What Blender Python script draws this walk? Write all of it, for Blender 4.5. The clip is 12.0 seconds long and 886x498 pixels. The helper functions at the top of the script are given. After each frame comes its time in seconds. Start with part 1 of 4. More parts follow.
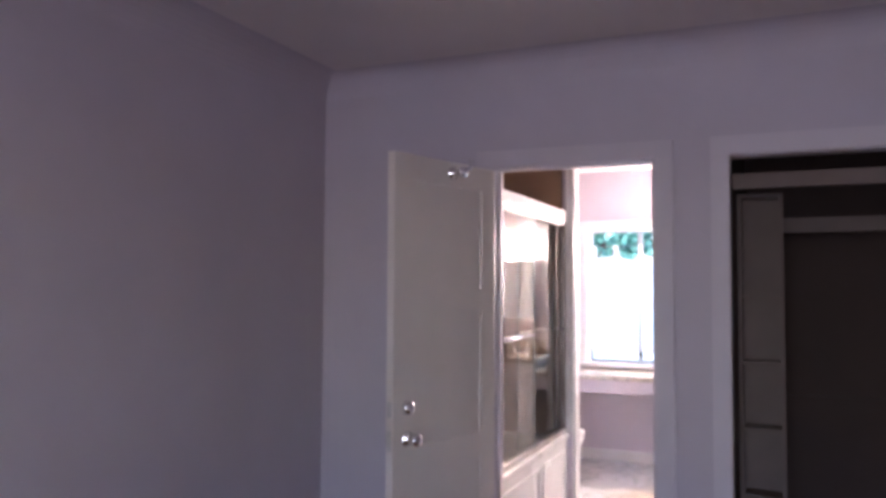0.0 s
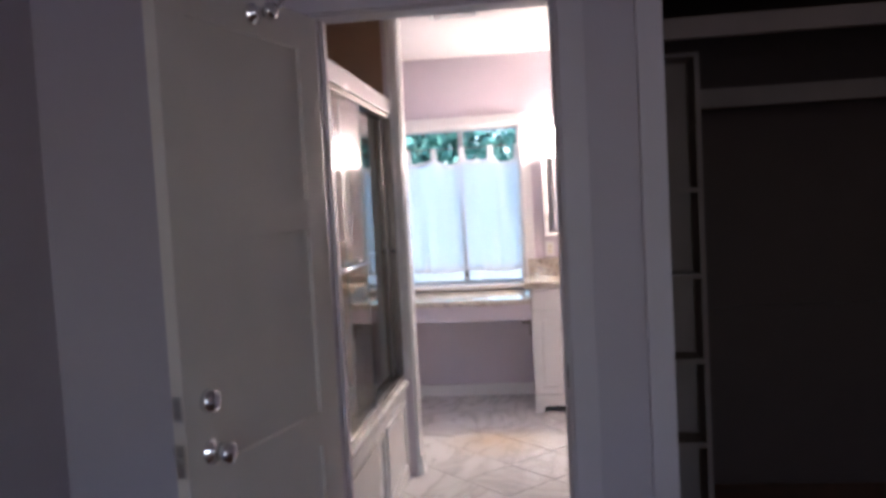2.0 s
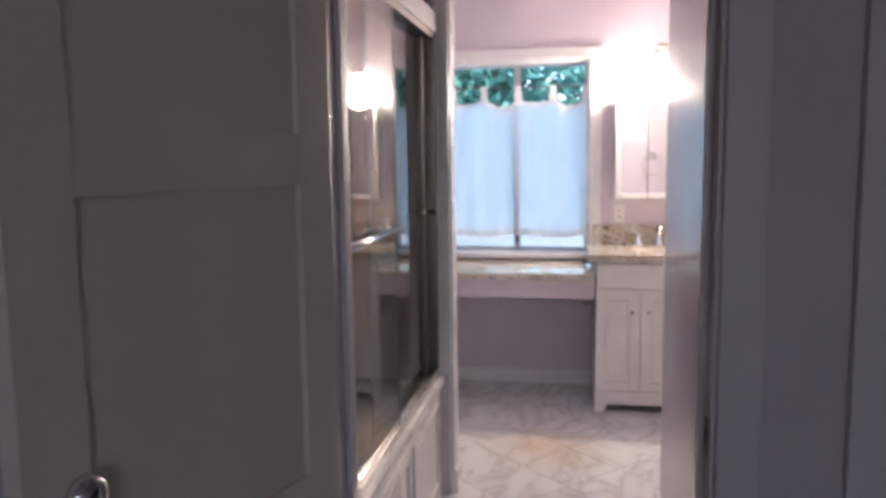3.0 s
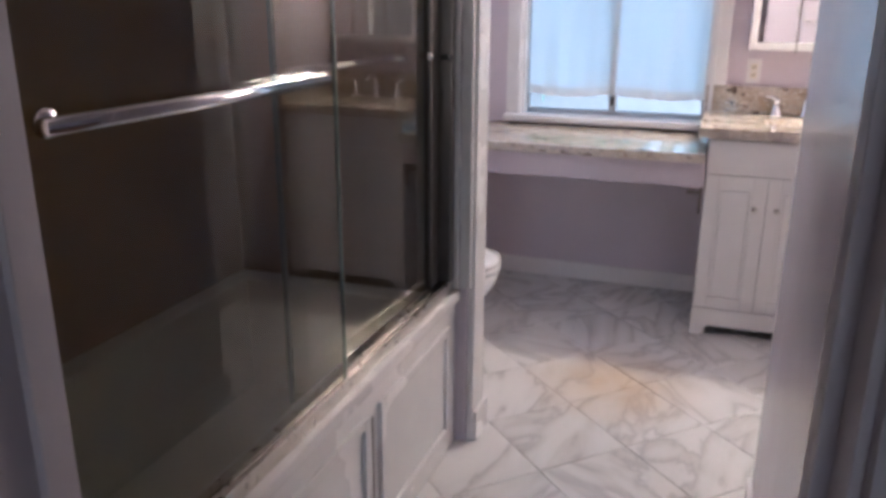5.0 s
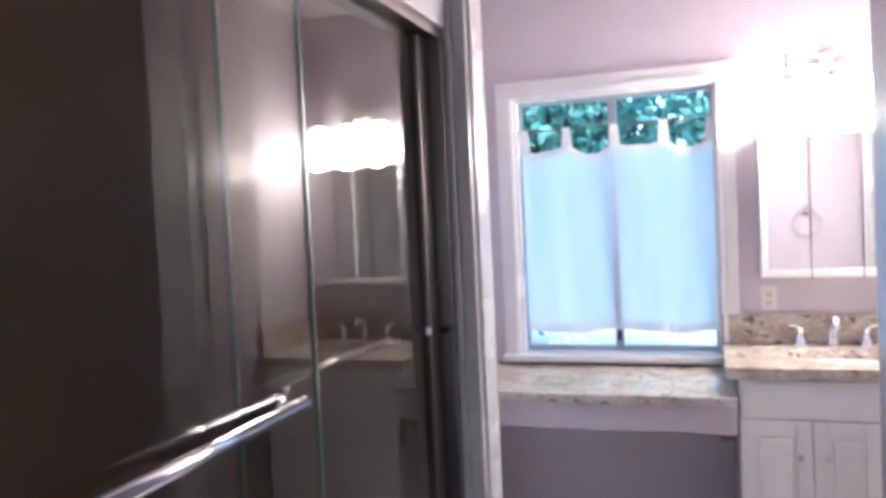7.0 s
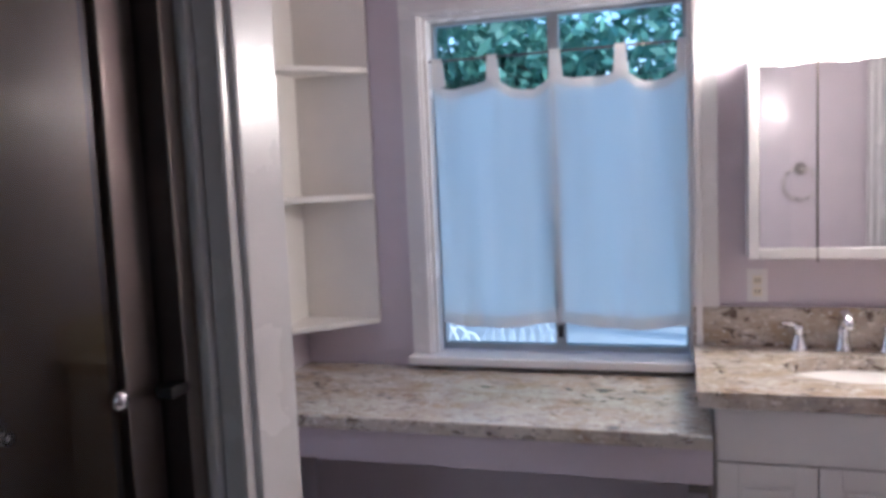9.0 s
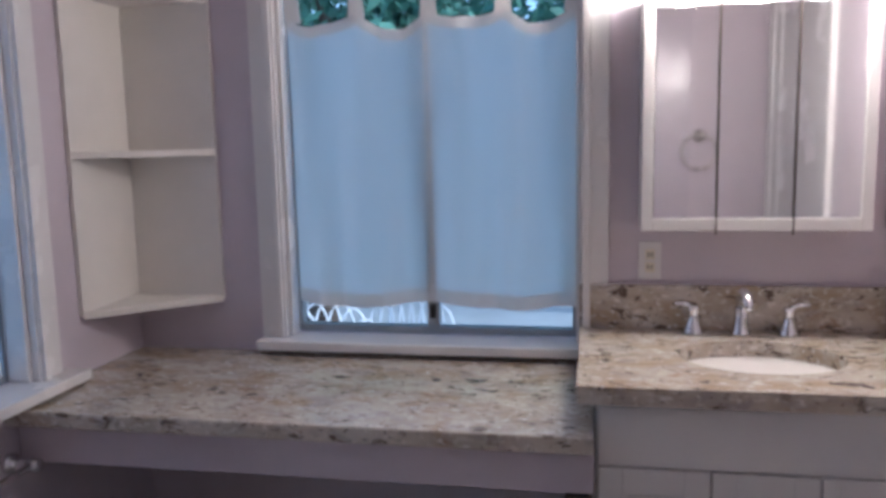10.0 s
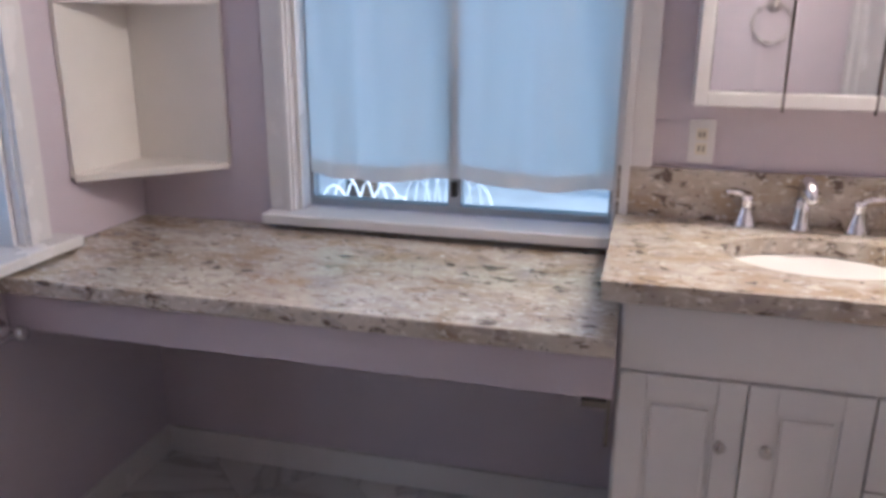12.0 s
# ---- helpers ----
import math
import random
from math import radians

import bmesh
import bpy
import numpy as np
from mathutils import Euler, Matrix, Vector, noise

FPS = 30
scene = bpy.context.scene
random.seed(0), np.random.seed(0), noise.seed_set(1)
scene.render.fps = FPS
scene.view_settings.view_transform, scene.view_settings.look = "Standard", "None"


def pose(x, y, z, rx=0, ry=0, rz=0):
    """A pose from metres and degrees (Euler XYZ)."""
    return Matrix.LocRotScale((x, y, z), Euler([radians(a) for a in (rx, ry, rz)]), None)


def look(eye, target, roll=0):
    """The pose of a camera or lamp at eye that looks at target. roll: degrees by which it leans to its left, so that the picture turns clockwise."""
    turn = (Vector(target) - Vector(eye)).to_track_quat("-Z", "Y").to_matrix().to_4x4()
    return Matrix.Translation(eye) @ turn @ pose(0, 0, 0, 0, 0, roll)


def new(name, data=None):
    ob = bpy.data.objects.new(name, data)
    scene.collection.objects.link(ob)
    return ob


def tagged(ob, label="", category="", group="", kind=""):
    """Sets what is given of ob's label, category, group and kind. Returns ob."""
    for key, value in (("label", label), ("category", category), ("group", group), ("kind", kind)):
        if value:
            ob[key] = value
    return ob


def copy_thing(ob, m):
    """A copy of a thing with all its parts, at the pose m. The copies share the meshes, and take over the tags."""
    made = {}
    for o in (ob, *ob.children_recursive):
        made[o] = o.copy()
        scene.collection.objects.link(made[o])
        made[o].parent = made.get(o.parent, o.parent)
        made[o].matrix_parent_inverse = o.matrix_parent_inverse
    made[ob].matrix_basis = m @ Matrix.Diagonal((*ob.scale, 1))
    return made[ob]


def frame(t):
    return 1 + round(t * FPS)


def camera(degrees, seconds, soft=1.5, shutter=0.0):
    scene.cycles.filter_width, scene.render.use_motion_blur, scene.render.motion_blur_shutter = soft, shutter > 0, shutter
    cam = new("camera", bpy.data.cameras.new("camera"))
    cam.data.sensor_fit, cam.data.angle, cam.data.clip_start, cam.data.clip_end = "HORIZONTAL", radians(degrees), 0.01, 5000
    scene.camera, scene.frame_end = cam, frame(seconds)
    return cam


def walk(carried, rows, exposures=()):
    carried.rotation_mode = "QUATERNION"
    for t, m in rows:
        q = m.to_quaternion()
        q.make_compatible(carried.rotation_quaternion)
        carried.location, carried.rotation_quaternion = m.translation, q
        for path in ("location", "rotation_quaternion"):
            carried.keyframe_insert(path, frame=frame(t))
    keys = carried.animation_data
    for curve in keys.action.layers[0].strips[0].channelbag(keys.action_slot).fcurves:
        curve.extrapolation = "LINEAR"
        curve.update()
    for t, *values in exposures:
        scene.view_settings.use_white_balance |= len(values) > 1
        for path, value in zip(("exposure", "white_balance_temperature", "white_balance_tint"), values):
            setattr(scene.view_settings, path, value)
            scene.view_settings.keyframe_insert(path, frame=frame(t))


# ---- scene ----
cam = camera(59.1, 12.0, soft=3.8)
PATH = [
    (0, (0.909, -0.398, 1.455), (0.113, 1.434, 1.552), 0.3),
    (0.5, (0.817, -0.265, 1.432), (0.017, 1.567, 1.495), 0.8),
    (1, (0.717, 0.043, 1.42), (0.077, 1.937, 1.375), -0.1),
    (1.5, (0.592, 0.322, 1.396), (0.068, 2.247, 1.266), 0.9),
    (2, (0.333, 0.66, 1.414), (0.089, 2.642, 1.299), -3.1),
    (2.5, (0.175, 1.128, 1.388), (-0.073, 3.108, 1.259), -3.1),
    (2.7, (0.155, 1.302, 1.407), (-0.136, 3.27, 1.215), -1.9),
    (4.3, (0.242, 2.419, 1.361), (-0.181, 4.347, 1.054), -0.0),
    (4.5, (0.273, 2.496, 1.345), (-0.22, 4.383, 0.9), -0.8),
    (5, (0.313, 2.553, 1.318), (-0.331, 4.351, 0.724), 0.3),
    (5.5, (0.304, 2.62, 1.303), (-0.332, 4.43, 0.738), -1.5),
    (6, (0.287, 2.637, 1.36), (-0.377, 4.49, 1.006), 0.1),
    (6.5, (0.192, 2.757, 1.408), (-0.417, 4.647, 1.17), -0.5),
    (6.7, (0.166, 2.793, 1.425), (-0.424, 4.698, 1.301), -1.9),
    (8.3, (0.217, 3.337, 1.466), (-0.536, 5.19, 1.434), -2.4),
    (8.5, (0.211, 3.417, 1.465), (-0.511, 5.28, 1.383), -3.5),
    (9, (0.188, 3.778, 1.433), (-0.394, 5.682, 1.242), -2.5),
    (9.5, (0.199, 4.038, 1.41), (-0.22, 5.954, 1.016), -4.0),
    (10, (0.24, 4.159, 1.38), (-0.12, 6.108, 1.11), -1.2),
    (10.5, (0.245, 4.184, 1.347), (-0.284, 6.046, 0.844), 0.2),
    (11, (0.235, 4.233, 1.307), (-0.394, 6.016, 0.656), -1.0),
    (11.5, (0.248, 4.309, 1.31), (-0.395, 6.065, 0.602), -0.7),
    (12, (0.277, 4.382, 1.327), (-0.198, 6.24, 0.76), 0.4),
]
walk(cam, [(t, look(eye, target, roll)) for t, eye, target, roll in PATH],
     exposures=[(0.0, 3.45, 5350, 16), (1.0, 3.0, 5300, 12), (2.5, 2.3, 5300, 10), (4.5, 1.92, 5150, 8), (5.5, 2.3, 5050, 8), (6.5, 2.4, 4900, 7), (8.5, 1.55, 4750, 6), (9.5, 1.0, 4950, 8), (10.0, 0.8, 4850, 7), (10.5, 0.83, 5050, 9), (11.0, 0.97, 5100, 9), (12.0, 1.37, 5050, 7)])

# ---- world and light ----
world = bpy.data.worlds.new("sky")
scene.world = world
world.use_nodes = True
wn = world.node_tree.nodes
sky = wn.new("ShaderNodeTexSky")
sky.sky_type, sky.sun_disc = "NISHITA", False
sky.sun_elevation, sky.sun_rotation = radians(26), radians(108)
wn["Background"].inputs["Strength"].default_value = 0.15
world.node_tree.links.new(sky.outputs[0], wn["Background"].inputs["Color"])

sun = new("sun", bpy.data.lights.new("sun", "SUN"))
sun.data.energy, sun.data.angle, sun.data.color = 1.5, radians(12), (1.0, 0.96, 0.9)
sun.matrix_world = pose(0, 0, 12, 64, 0, 72)


def window_light(name, m, w, h, watts, colour):
    """The sky's light in a window opening."""
    ob = new(name, bpy.data.lights.new(name, "AREA"))
    ob.data.shape, ob.data.size, ob.data.size_y = "RECTANGLE", w, h
    ob.data.energy, ob.data.color = watts, colour
    ob.matrix_world = m


window_light("bedroom_window_light", look((0.9, -2.58, 1.5), (0.7, 3, 1.5)), 1.3, 1.2, 2.7, (1.0, 0.78, 0.60))

# ---- materials ----


def mat(name, colour, rough=0.5, metal=0.0, vary=0.08, scale=6.0, bump=0.0, bump_scale=150.0, coat=0.0, spec=0.5, dark=None):
    m = bpy.data.materials.new(name)
    m.use_nodes = True
    nt = m.node_tree
    n, lk = nt.nodes, nt.links
    b = n["Principled BSDF"]
    b.inputs["Roughness"].default_value, b.inputs["Metallic"].default_value = rough, metal
    b.inputs["Specular IOR Level"].default_value = spec
    b.inputs["Coat Weight"].default_value = coat
    tc = n.new("ShaderNodeTexCoord")
    big = n.new("ShaderNodeTexNoise")
    big.inputs["Scale"].default_value, big.inputs["Detail"].default_value = scale, 6
    lk.new(tc.outputs["Object"], big.inputs["Vector"])
    ramp = n.new("ShaderNodeValToRGB")
    low = dark or [c * (1 - vary) for c in colour]
    ramp.color_ramp.elements[0].position, ramp.color_ramp.elements[1].position = 0.3, 0.7
    ramp.color_ramp.elements[0].color = (*low, 1)
    ramp.color_ramp.elements[1].color = (*[min(1, c * (1 + vary * 0.5)) for c in colour], 1)
    lk.new(big.outputs["Fac"], ramp.inputs["Fac"])
    lk.new(ramp.outputs[0], b.inputs["Base Color"])
    rr = n.new("ShaderNodeMapRange")
    rr.inputs["To Min"].default_value, rr.inputs["To Max"].default_value = max(0.0, rough - 0.06), min(1.0, rough + 0.08)
    lk.new(big.outputs["Fac"], rr.inputs["Value"])
    lk.new(rr.outputs[0], b.inputs["Roughness"])
    if bump:
        fine = n.new("ShaderNodeTexNoise")
        fine.inputs["Scale"].default_value, fine.inputs["Detail"].default_value = bump_scale, 3
        lk.new(tc.outputs["Object"], fine.inputs["Vector"])
        bp = n.new("ShaderNodeBump")
        bp.inputs["Strength"].default_value, bp.inputs["Distance"].default_value = bump, 0.002
        lk.new(fine.outputs["Fac"], bp.inputs["Height"])
        lk.new(bp.outputs[0], b.inputs["Normal"])
    return m


def granite():
    m = mat("granite", (0.62, 0.55, 0.46), 0.08, coat=0.3)
    n, lk = m.node_tree.nodes, m.node_tree.links
    b = n["Principled BSDF"]
    tc = n.new("ShaderNodeTexCoord")
    mp = n.new("ShaderNodeMapping")
    mp.inputs["Rotation"].default_value = (0.0, 0.0, 0.5)
    mp.inputs["Scale"].default_value = (0.9, 1.6, 1.5)
    lk.new(tc.outputs["Object"], mp.inputs["Vector"])

    def layer(sc, detail, lo, hi, dist=0.0):
        t = n.new("ShaderNodeTexNoise")
        t.inputs["Scale"].default_value, t.inputs["Detail"].default_value, t.inputs["Distortion"].default_value = sc, detail, dist
        lk.new(mp.outputs[0], t.inputs["Vector"])
        r = n.new("ShaderNodeMapRange")
        r.inputs["From Min"].default_value, r.inputs["From Max"].default_value = lo, hi
        lk.new(t.outputs["Fac"], r.inputs["Value"])
        return r.outputs[0]

    col = None
    base = n.new("ShaderNodeMix")
    base.data_type = "RGBA"
    base.inputs["A"].default_value, base.inputs["B"].default_value = (0.56, 0.51, 0.44, 1), (0.37, 0.29, 0.20, 1)
    lk.new(layer(7, 5, 0.42, 0.66, 0.6), base.inputs["Factor"])
    col = base.outputs["Result"]
    for sc, lo, hi, c in ((13, 0.52, 0.70, (0.38, 0.34, 0.31, 1)), (24, 0.585, 0.67, (0.12, 0.09, 0.07, 1)), (48, 0.62, 0.69, (0.12, 0.095, 0.08, 1)), (15, 0.64, 0.74, (0.30, 0.20, 0.13, 1)), (55, 0.56, 0.70, (0.76, 0.72, 0.66, 1))):
        mx = n.new("ShaderNodeMix")
        mx.data_type = "RGBA"
        lk.new(layer(sc, 4, lo, hi, 0.8), mx.inputs["Factor"])
        lk.new(col, mx.inputs["A"])
        mx.inputs["B"].default_value = c
        col = mx.outputs["Result"]
    lk.new(col, b.inputs["Base Color"])
    return m


def marble():
    m = mat("marble", (0.75, 0.74, 0.73), 0.22)
    n, lk = m.node_tree.nodes, m.node_tree.links
    b = n["Principled BSDF"]
    geo = n.new("ShaderNodeNewGeometry")
    info = n.new("ShaderNodeObjectInfo")
    off = n.new("ShaderNodeVectorMath")
    off.operation = "SCALE"
    cmb = n.new("ShaderNodeCombineXYZ")
    for k in range(3):
        lk.new(info.outputs["Random"], cmb.inputs[k])
    lk.new(cmb.outputs[0], off.inputs[0])
    off.inputs["Scale"].default_value = 37.0
    add = n.new("ShaderNodeVectorMath")
    lk.new(geo.outputs["Position"], add.inputs[0])
    lk.new(off.outputs[0], add.inputs[1])
    rot = n.new("ShaderNodeVectorRotate")
    rot.rotation_type = "Z_AXIS"
    lk.new(add.outputs[0], rot.inputs["Vector"])
    ang = n.new("ShaderNodeMath")
    ang.operation = "MULTIPLY"
    lk.new(info.outputs["Random"], ang.inputs[0])
    ang.inputs[1].default_value = 2.4
    lk.new(ang.outputs[0], rot.inputs["Angle"])
    st = n.new("ShaderNodeMapping")
    st.inputs["Scale"].default_value = (1.0, 2.6, 1.0)
    lk.new(rot.outputs[0], st.inputs["Vector"])
    nz = n.new("ShaderNodeTexNoise")
    nz.inputs["Scale"].default_value, nz.inputs["Detail"].default_value, nz.inputs["Distortion"].default_value = 1.7, 7, 0.9
    lk.new(st.outputs[0], nz.inputs["Vector"])
    ramp = n.new("ShaderNodeValToRGB")
    e = ramp.color_ramp.elements
    e[0].position, e[0].color = 0.40, (0.74, 0.73, 0.72, 1)
    e[1].position, e[1].color = 0.62, (0.72, 0.71, 0.70, 1)
    a = ramp.color_ramp.elements.new(0.50)
    a.color = (0.51, 0.50, 0.50, 1)
    for p, c in ((0.465, (0.70, 0.69, 0.68, 1)), (0.515, (0.60, 0.585, 0.57, 1)), (0.56, (0.68, 0.67, 0.655, 1))):
        x = ramp.color_ramp.elements.new(p)
        x.color = c
    lk.new(nz.outputs["Fac"], ramp.inputs["Fac"])
    # a worn yellow-brown stain in the middle of the floor
    dist = n.new("ShaderNodeVectorMath")
    dist.operation = "DISTANCE"
    dist.inputs[1].default_value = (0.03, 5.21, 0)
    lk.new(geo.outputs["Position"], dist.inputs[0])
    wob = n.new("ShaderNodeTexNoise")
    wob.inputs["Scale"].default_value, wob.inputs["Detail"].default_value = 5.0, 5
    lk.new(geo.outputs["Position"], wob.inputs["Vector"])
    mr = n.new("ShaderNodeMapRange")
    mr.inputs["From Min"].default_value, mr.inputs["From Max"].default_value = 0.34, 0.05
    lk.new(dist.outputs["Value"], mr.inputs["Value"])
    mu = n.new("ShaderNodeMath")
    mu.operation = "MULTIPLY"
    lk.new(mr.outputs[0], mu.inputs[0])
    lk.new(wob.outputs["Fac"], mu.inputs[1])
    mx = n.new("ShaderNodeMix")
    mx.data_type = "RGBA"
    lk.new(mu.outputs[0], mx.inputs["Factor"])
    lk.new(ramp.outputs[0], mx.inputs["A"])
    mx.inputs["B"].default_value = (0.58, 0.38, 0.16, 1)
    lk.new(mx.outputs["Result"], b.inputs["Base Color"])
    return m


def glass(name, colour, rough=0.0, ior=1.45):
    m = bpy.data.materials.new(name)
    m.use_nodes = True
    b = m.node_tree.nodes["Principled BSDF"]
    b.inputs["Base Color"].default_value = (*colour, 1)
    b.inputs["Roughness"].default_value, b.inputs["IOR"].default_value = rough, ior
    b.inputs["Transmission Weight"].default_value = 1.0
    return m


def cloth():
    m = mat("curtain_cotton", (0.86, 0.85, 0.84), 0.9, bump=0.3, bump_scale=500, vary=0.03)
    n, lk = m.node_tree.nodes, m.node_tree.links
    tr = n.new("ShaderNodeBsdfTranslucent")
    tr.inputs["Color"].default_value = (0.93, 0.92, 0.90, 1)
    mix = n.new("ShaderNodeMixShader")
    mix.inputs[0].default_value = 0.86
    out = n["Material Output"]
    lk.new(n["Principled BSDF"].outputs[0], mix.inputs[1])
    lk.new(tr.outputs[0], mix.inputs[2])
    lk.new(mix.outputs[0], out.inputs["Surface"])
    return m


def glow(name, colour, power):
    m = bpy.data.materials.new(name)
    m.use_nodes = True
    b = m.node_tree.nodes["Principled BSDF"]
    b.inputs["Base Color"].default_value = (0.9, 0.88, 0.84, 1)
    b.inputs["Emission Color"].default_value = (*colour, 1)
    b.inputs["Emission Strength"].default_value = power
    return m


GLOSSWALL = mat("semi_gloss_lavender_paint", (0.60, 0.545, 0.60), 0.24, bump=0.06, bump_scale=30, vary=0.05, scale=2.5, coat=0.25)
WALL = mat("lavender_wall_paint", (0.60, 0.535, 0.585), 0.38, bump=0.12, bump_scale=60, vary=0.05, scale=2.5)
BEDTRIM = mat("lavender_trim_paint", (0.60, 0.545, 0.58), 0.5, bump=0.08, bump_scale=60, vary=0.05, scale=3)
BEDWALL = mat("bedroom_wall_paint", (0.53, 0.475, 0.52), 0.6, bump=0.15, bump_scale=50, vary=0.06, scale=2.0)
CEIL = mat("ceiling_paint", (0.70, 0.64, 0.63), 0.7, bump=0.2, bump_scale=60, vary=0.05, scale=2.0)
WHITE = mat("white_gloss_paint", (0.78, 0.76, 0.75), 0.25, bump=0.05, bump_scale=40, vary=0.04, scale=4)
DOORP = mat("ivory_door_paint", (0.72, 0.66, 0.60), 0.35, bump=0.08, bump_scale=60, vary=0.05, scale=4)
CABW = mat("white_cabinet_lacquer", (0.80, 0.78, 0.76), 0.2, vary=0.03)
SHELFW = mat("cream_shelf_paint", (0.78, 0.75, 0.70), 0.45, bump=0.06, bump_scale=50, vary=0.04)
# the shade inside the closet is put into these two dark colours
CLOSETP_SHADED = mat("closet_plaster_shaded", (0.065, 0.042, 0.036), 0.8, bump=0.2, vary=0.12, scale=4)
CLOSETS_SHADED = mat("closet_shelf_paint_shaded", (0.19, 0.145, 0.125), 0.7, bump=0.1, vary=0.1, scale=6)
CARPET = mat("dark_wood_floor", (0.16, 0.085, 0.05), 0.35, vary=0.35, scale=9, bump=0.1)
TAN = mat("tan_shower_wall", (0.34, 0.22, 0.14), 0.55, vary=0.08, scale=3, bump=0.05)
TUB = mat("tub_enamel", (0.72, 0.71, 0.64), 0.15, vary=0.05)
CHINA = mat("white_porcelain", (0.84, 0.83, 0.83), 0.08, vary=0.02, coat=0.5)
CHROME = mat("chrome", (0.80, 0.80, 0.82), 0.10, metal=1.0, vary=0.04, scale=30)
NICKEL = mat("brushed_nickel", (0.60, 0.57, 0.53), 0.28, metal=1.0, vary=0.08, scale=40)
STEEL = mat("dark_anodised_frame", (0.20, 0.17, 0.155), 0.36, metal=1.0, vary=0.1, scale=20)
ALU = mat("window_aluminium", (0.42, 0.44, 0.46), 0.4, metal=0.8, vary=0.1, scale=20)
BLACK = mat("black_rubber", (0.02, 0.02, 0.02), 0.6)
GROUT = mat("grout", (0.66, 0.64, 0.62), 0.85, vary=0.12, scale=20)
MARBLE = marble()
GRANITE = granite()
SHGLASS = glass("shower_glass", (0.68, 0.68, 0.60), ior=1.37)
PANE = glass("window_glass", (0.97, 0.99, 1.0), ior=1.1)
CURTAIN = cloth()
GLASSEDGE = mat("green_glass_edge", (0.13, 0.17, 0.145), 0.3, vary=0.1, scale=12)
HEM = mat("curtain_hem_cotton", (0.80, 0.70, 0.62), 0.9, bump=0.3, bump_scale=500)
MIRROR = mat("mirror_silver", (0.88, 0.88, 0.88), 0.015, metal=1.0, vary=0.01)
SHADE = glow("lit_opal_shade", (1.0, 0.80, 0.60), 6.0)
OUTLETP = mat("almond_plastic", (0.72, 0.66, 0.54), 0.35)
SLOT = mat("outlet_slot", (0.05, 0.04, 0.04), 0.6)
LEAF = mat("foliage", (0.12, 0.27, 0.20), 0.5, vary=0.5, scale=3)
BARK = mat("bark", (0.12, 0.09, 0.07), 0.9, vary=0.4, bump=0.5, bump_scale=30)
PAVING = mat("pale_patio_concrete", (0.62, 0.61, 0.58), 0.9, vary=0.15, scale=2, bump=0.3)
STUCCO = mat("garden_wall_stucco", (0.42, 0.42, 0.42), 0.9, vary=0.1, bump=0.3)
WIRE = mat("white_wire_enamel", (0.82, 0.82, 0.82), 0.3)

# ---- mesh helpers ----


def box(bm, x0, y0, z0, x1, y1, z1, bevel=0.0):
    got = bmesh.ops.create_cube(bm, size=1.0)["verts"]
    for v in got:
        v.co = Vector((x0 + (v.co.x + 0.5) * (x1 - x0), y0 + (v.co.y + 0.5) * (y1 - y0), z0 + (v.co.z + 0.5) * (z1 - z0)))
    if bevel:
        edges = list({e for v in got for e in v.link_edges})
        bmesh.ops.bevel(bm, geom=edges, offset=bevel, segments=2, affect="EDGES", profile=0.7)
    return bm


def boxes(*rows, bevel=0.0):
    bm = bmesh.new()
    for r in rows:
        box(bm, *r, bevel=bevel)
    return bm


def tube(bm, points, radius, sides=10, caps=True):
    """A round bar through the points; radius may be a list."""
    rings = []
    pts = [Vector(p) for p in points]
    for i, p in enumerate(pts):
        d = (pts[min(i + 1, len(pts) - 1)] - pts[max(i - 1, 0)]).normalized()
        up = Vector((0, 0, 1)) if abs(d.z) < 0.9 else Vector((1, 0, 0))
        a = d.cross(up).normalized()
        b = d.cross(a).normalized()
        r = radius[i] if isinstance(radius, (list, tuple)) else radius
        rings.append([bm.verts.new(p + r * (math.cos(k * math.tau / sides) * a + math.sin(k * math.tau / sides) * b)) for k in range(sides)])
    for r0, r1 in zip(rings, rings[1:]):
        for k in range(sides):
            bm.faces.new((r0[k], r0[(k + 1) % sides], r1[(k + 1) % sides], r1[k]))
    if caps:
        bm.faces.new(rings[0][::-1])
        bm.faces.new(rings[-1])
    return bm


def lathe(bm, centre, profile, axis="z", sides=24, sx=1.0, sy=1.0):
    """Turns (radius, along) pairs round an axis at centre."""
    c = Vector(centre)
    rings = []
    for r, h in profile:
        ring = []
        for k in range(sides):
            u, v = sx * r * math.cos(k * math.tau / sides), sy * r * math.sin(k * math.tau / sides)
            off = {"z": (u, v, h), "y": (u, h, v), "x": (h, u, v)}[axis]
            ring.append(bm.verts.new(c + Vector(off)))
        rings.append(ring)
    for r0, r1 in zip(rings, rings[1:]):
        for k in range(sides):
            bm.faces.new((r0[k], r0[(k + 1) % sides], r1[(k + 1) % sides], r1[k]))
    bm.faces.new(rings[0])
    bm.faces.new(rings[-1])
    return bm


def part(name, bm, material, parent=None, label="", smooth=False):
    """Links a bmesh as one mesh object under a thing or a part."""
    bmesh.ops.recalc_face_normals(bm, faces=bm.faces[:])
    me = bpy.data.meshes.new(name)
    bm.to_mesh(me)
    bm.free()
    me.materials.append(material)
    if smooth:
        for p in me.polygons:
            p.use_smooth = True
    ob = new(name, me)
    if parent:
        ob.parent = parent
        ob.matrix_parent_inverse = parent.matrix_basis.inverted()
    if label:
        tagged(ob, label)
    return ob


def thing(name, at, label, category, group=""):
    ob = new(name)
    ob.empty_display_size = 0.1
    ob.location = at
    return tagged(ob, label, category, group)


def structure(name, bm, material, label, category=""):
    return tagged(part(name, bm, material), label, category or name.split("_")[0], kind="structure")


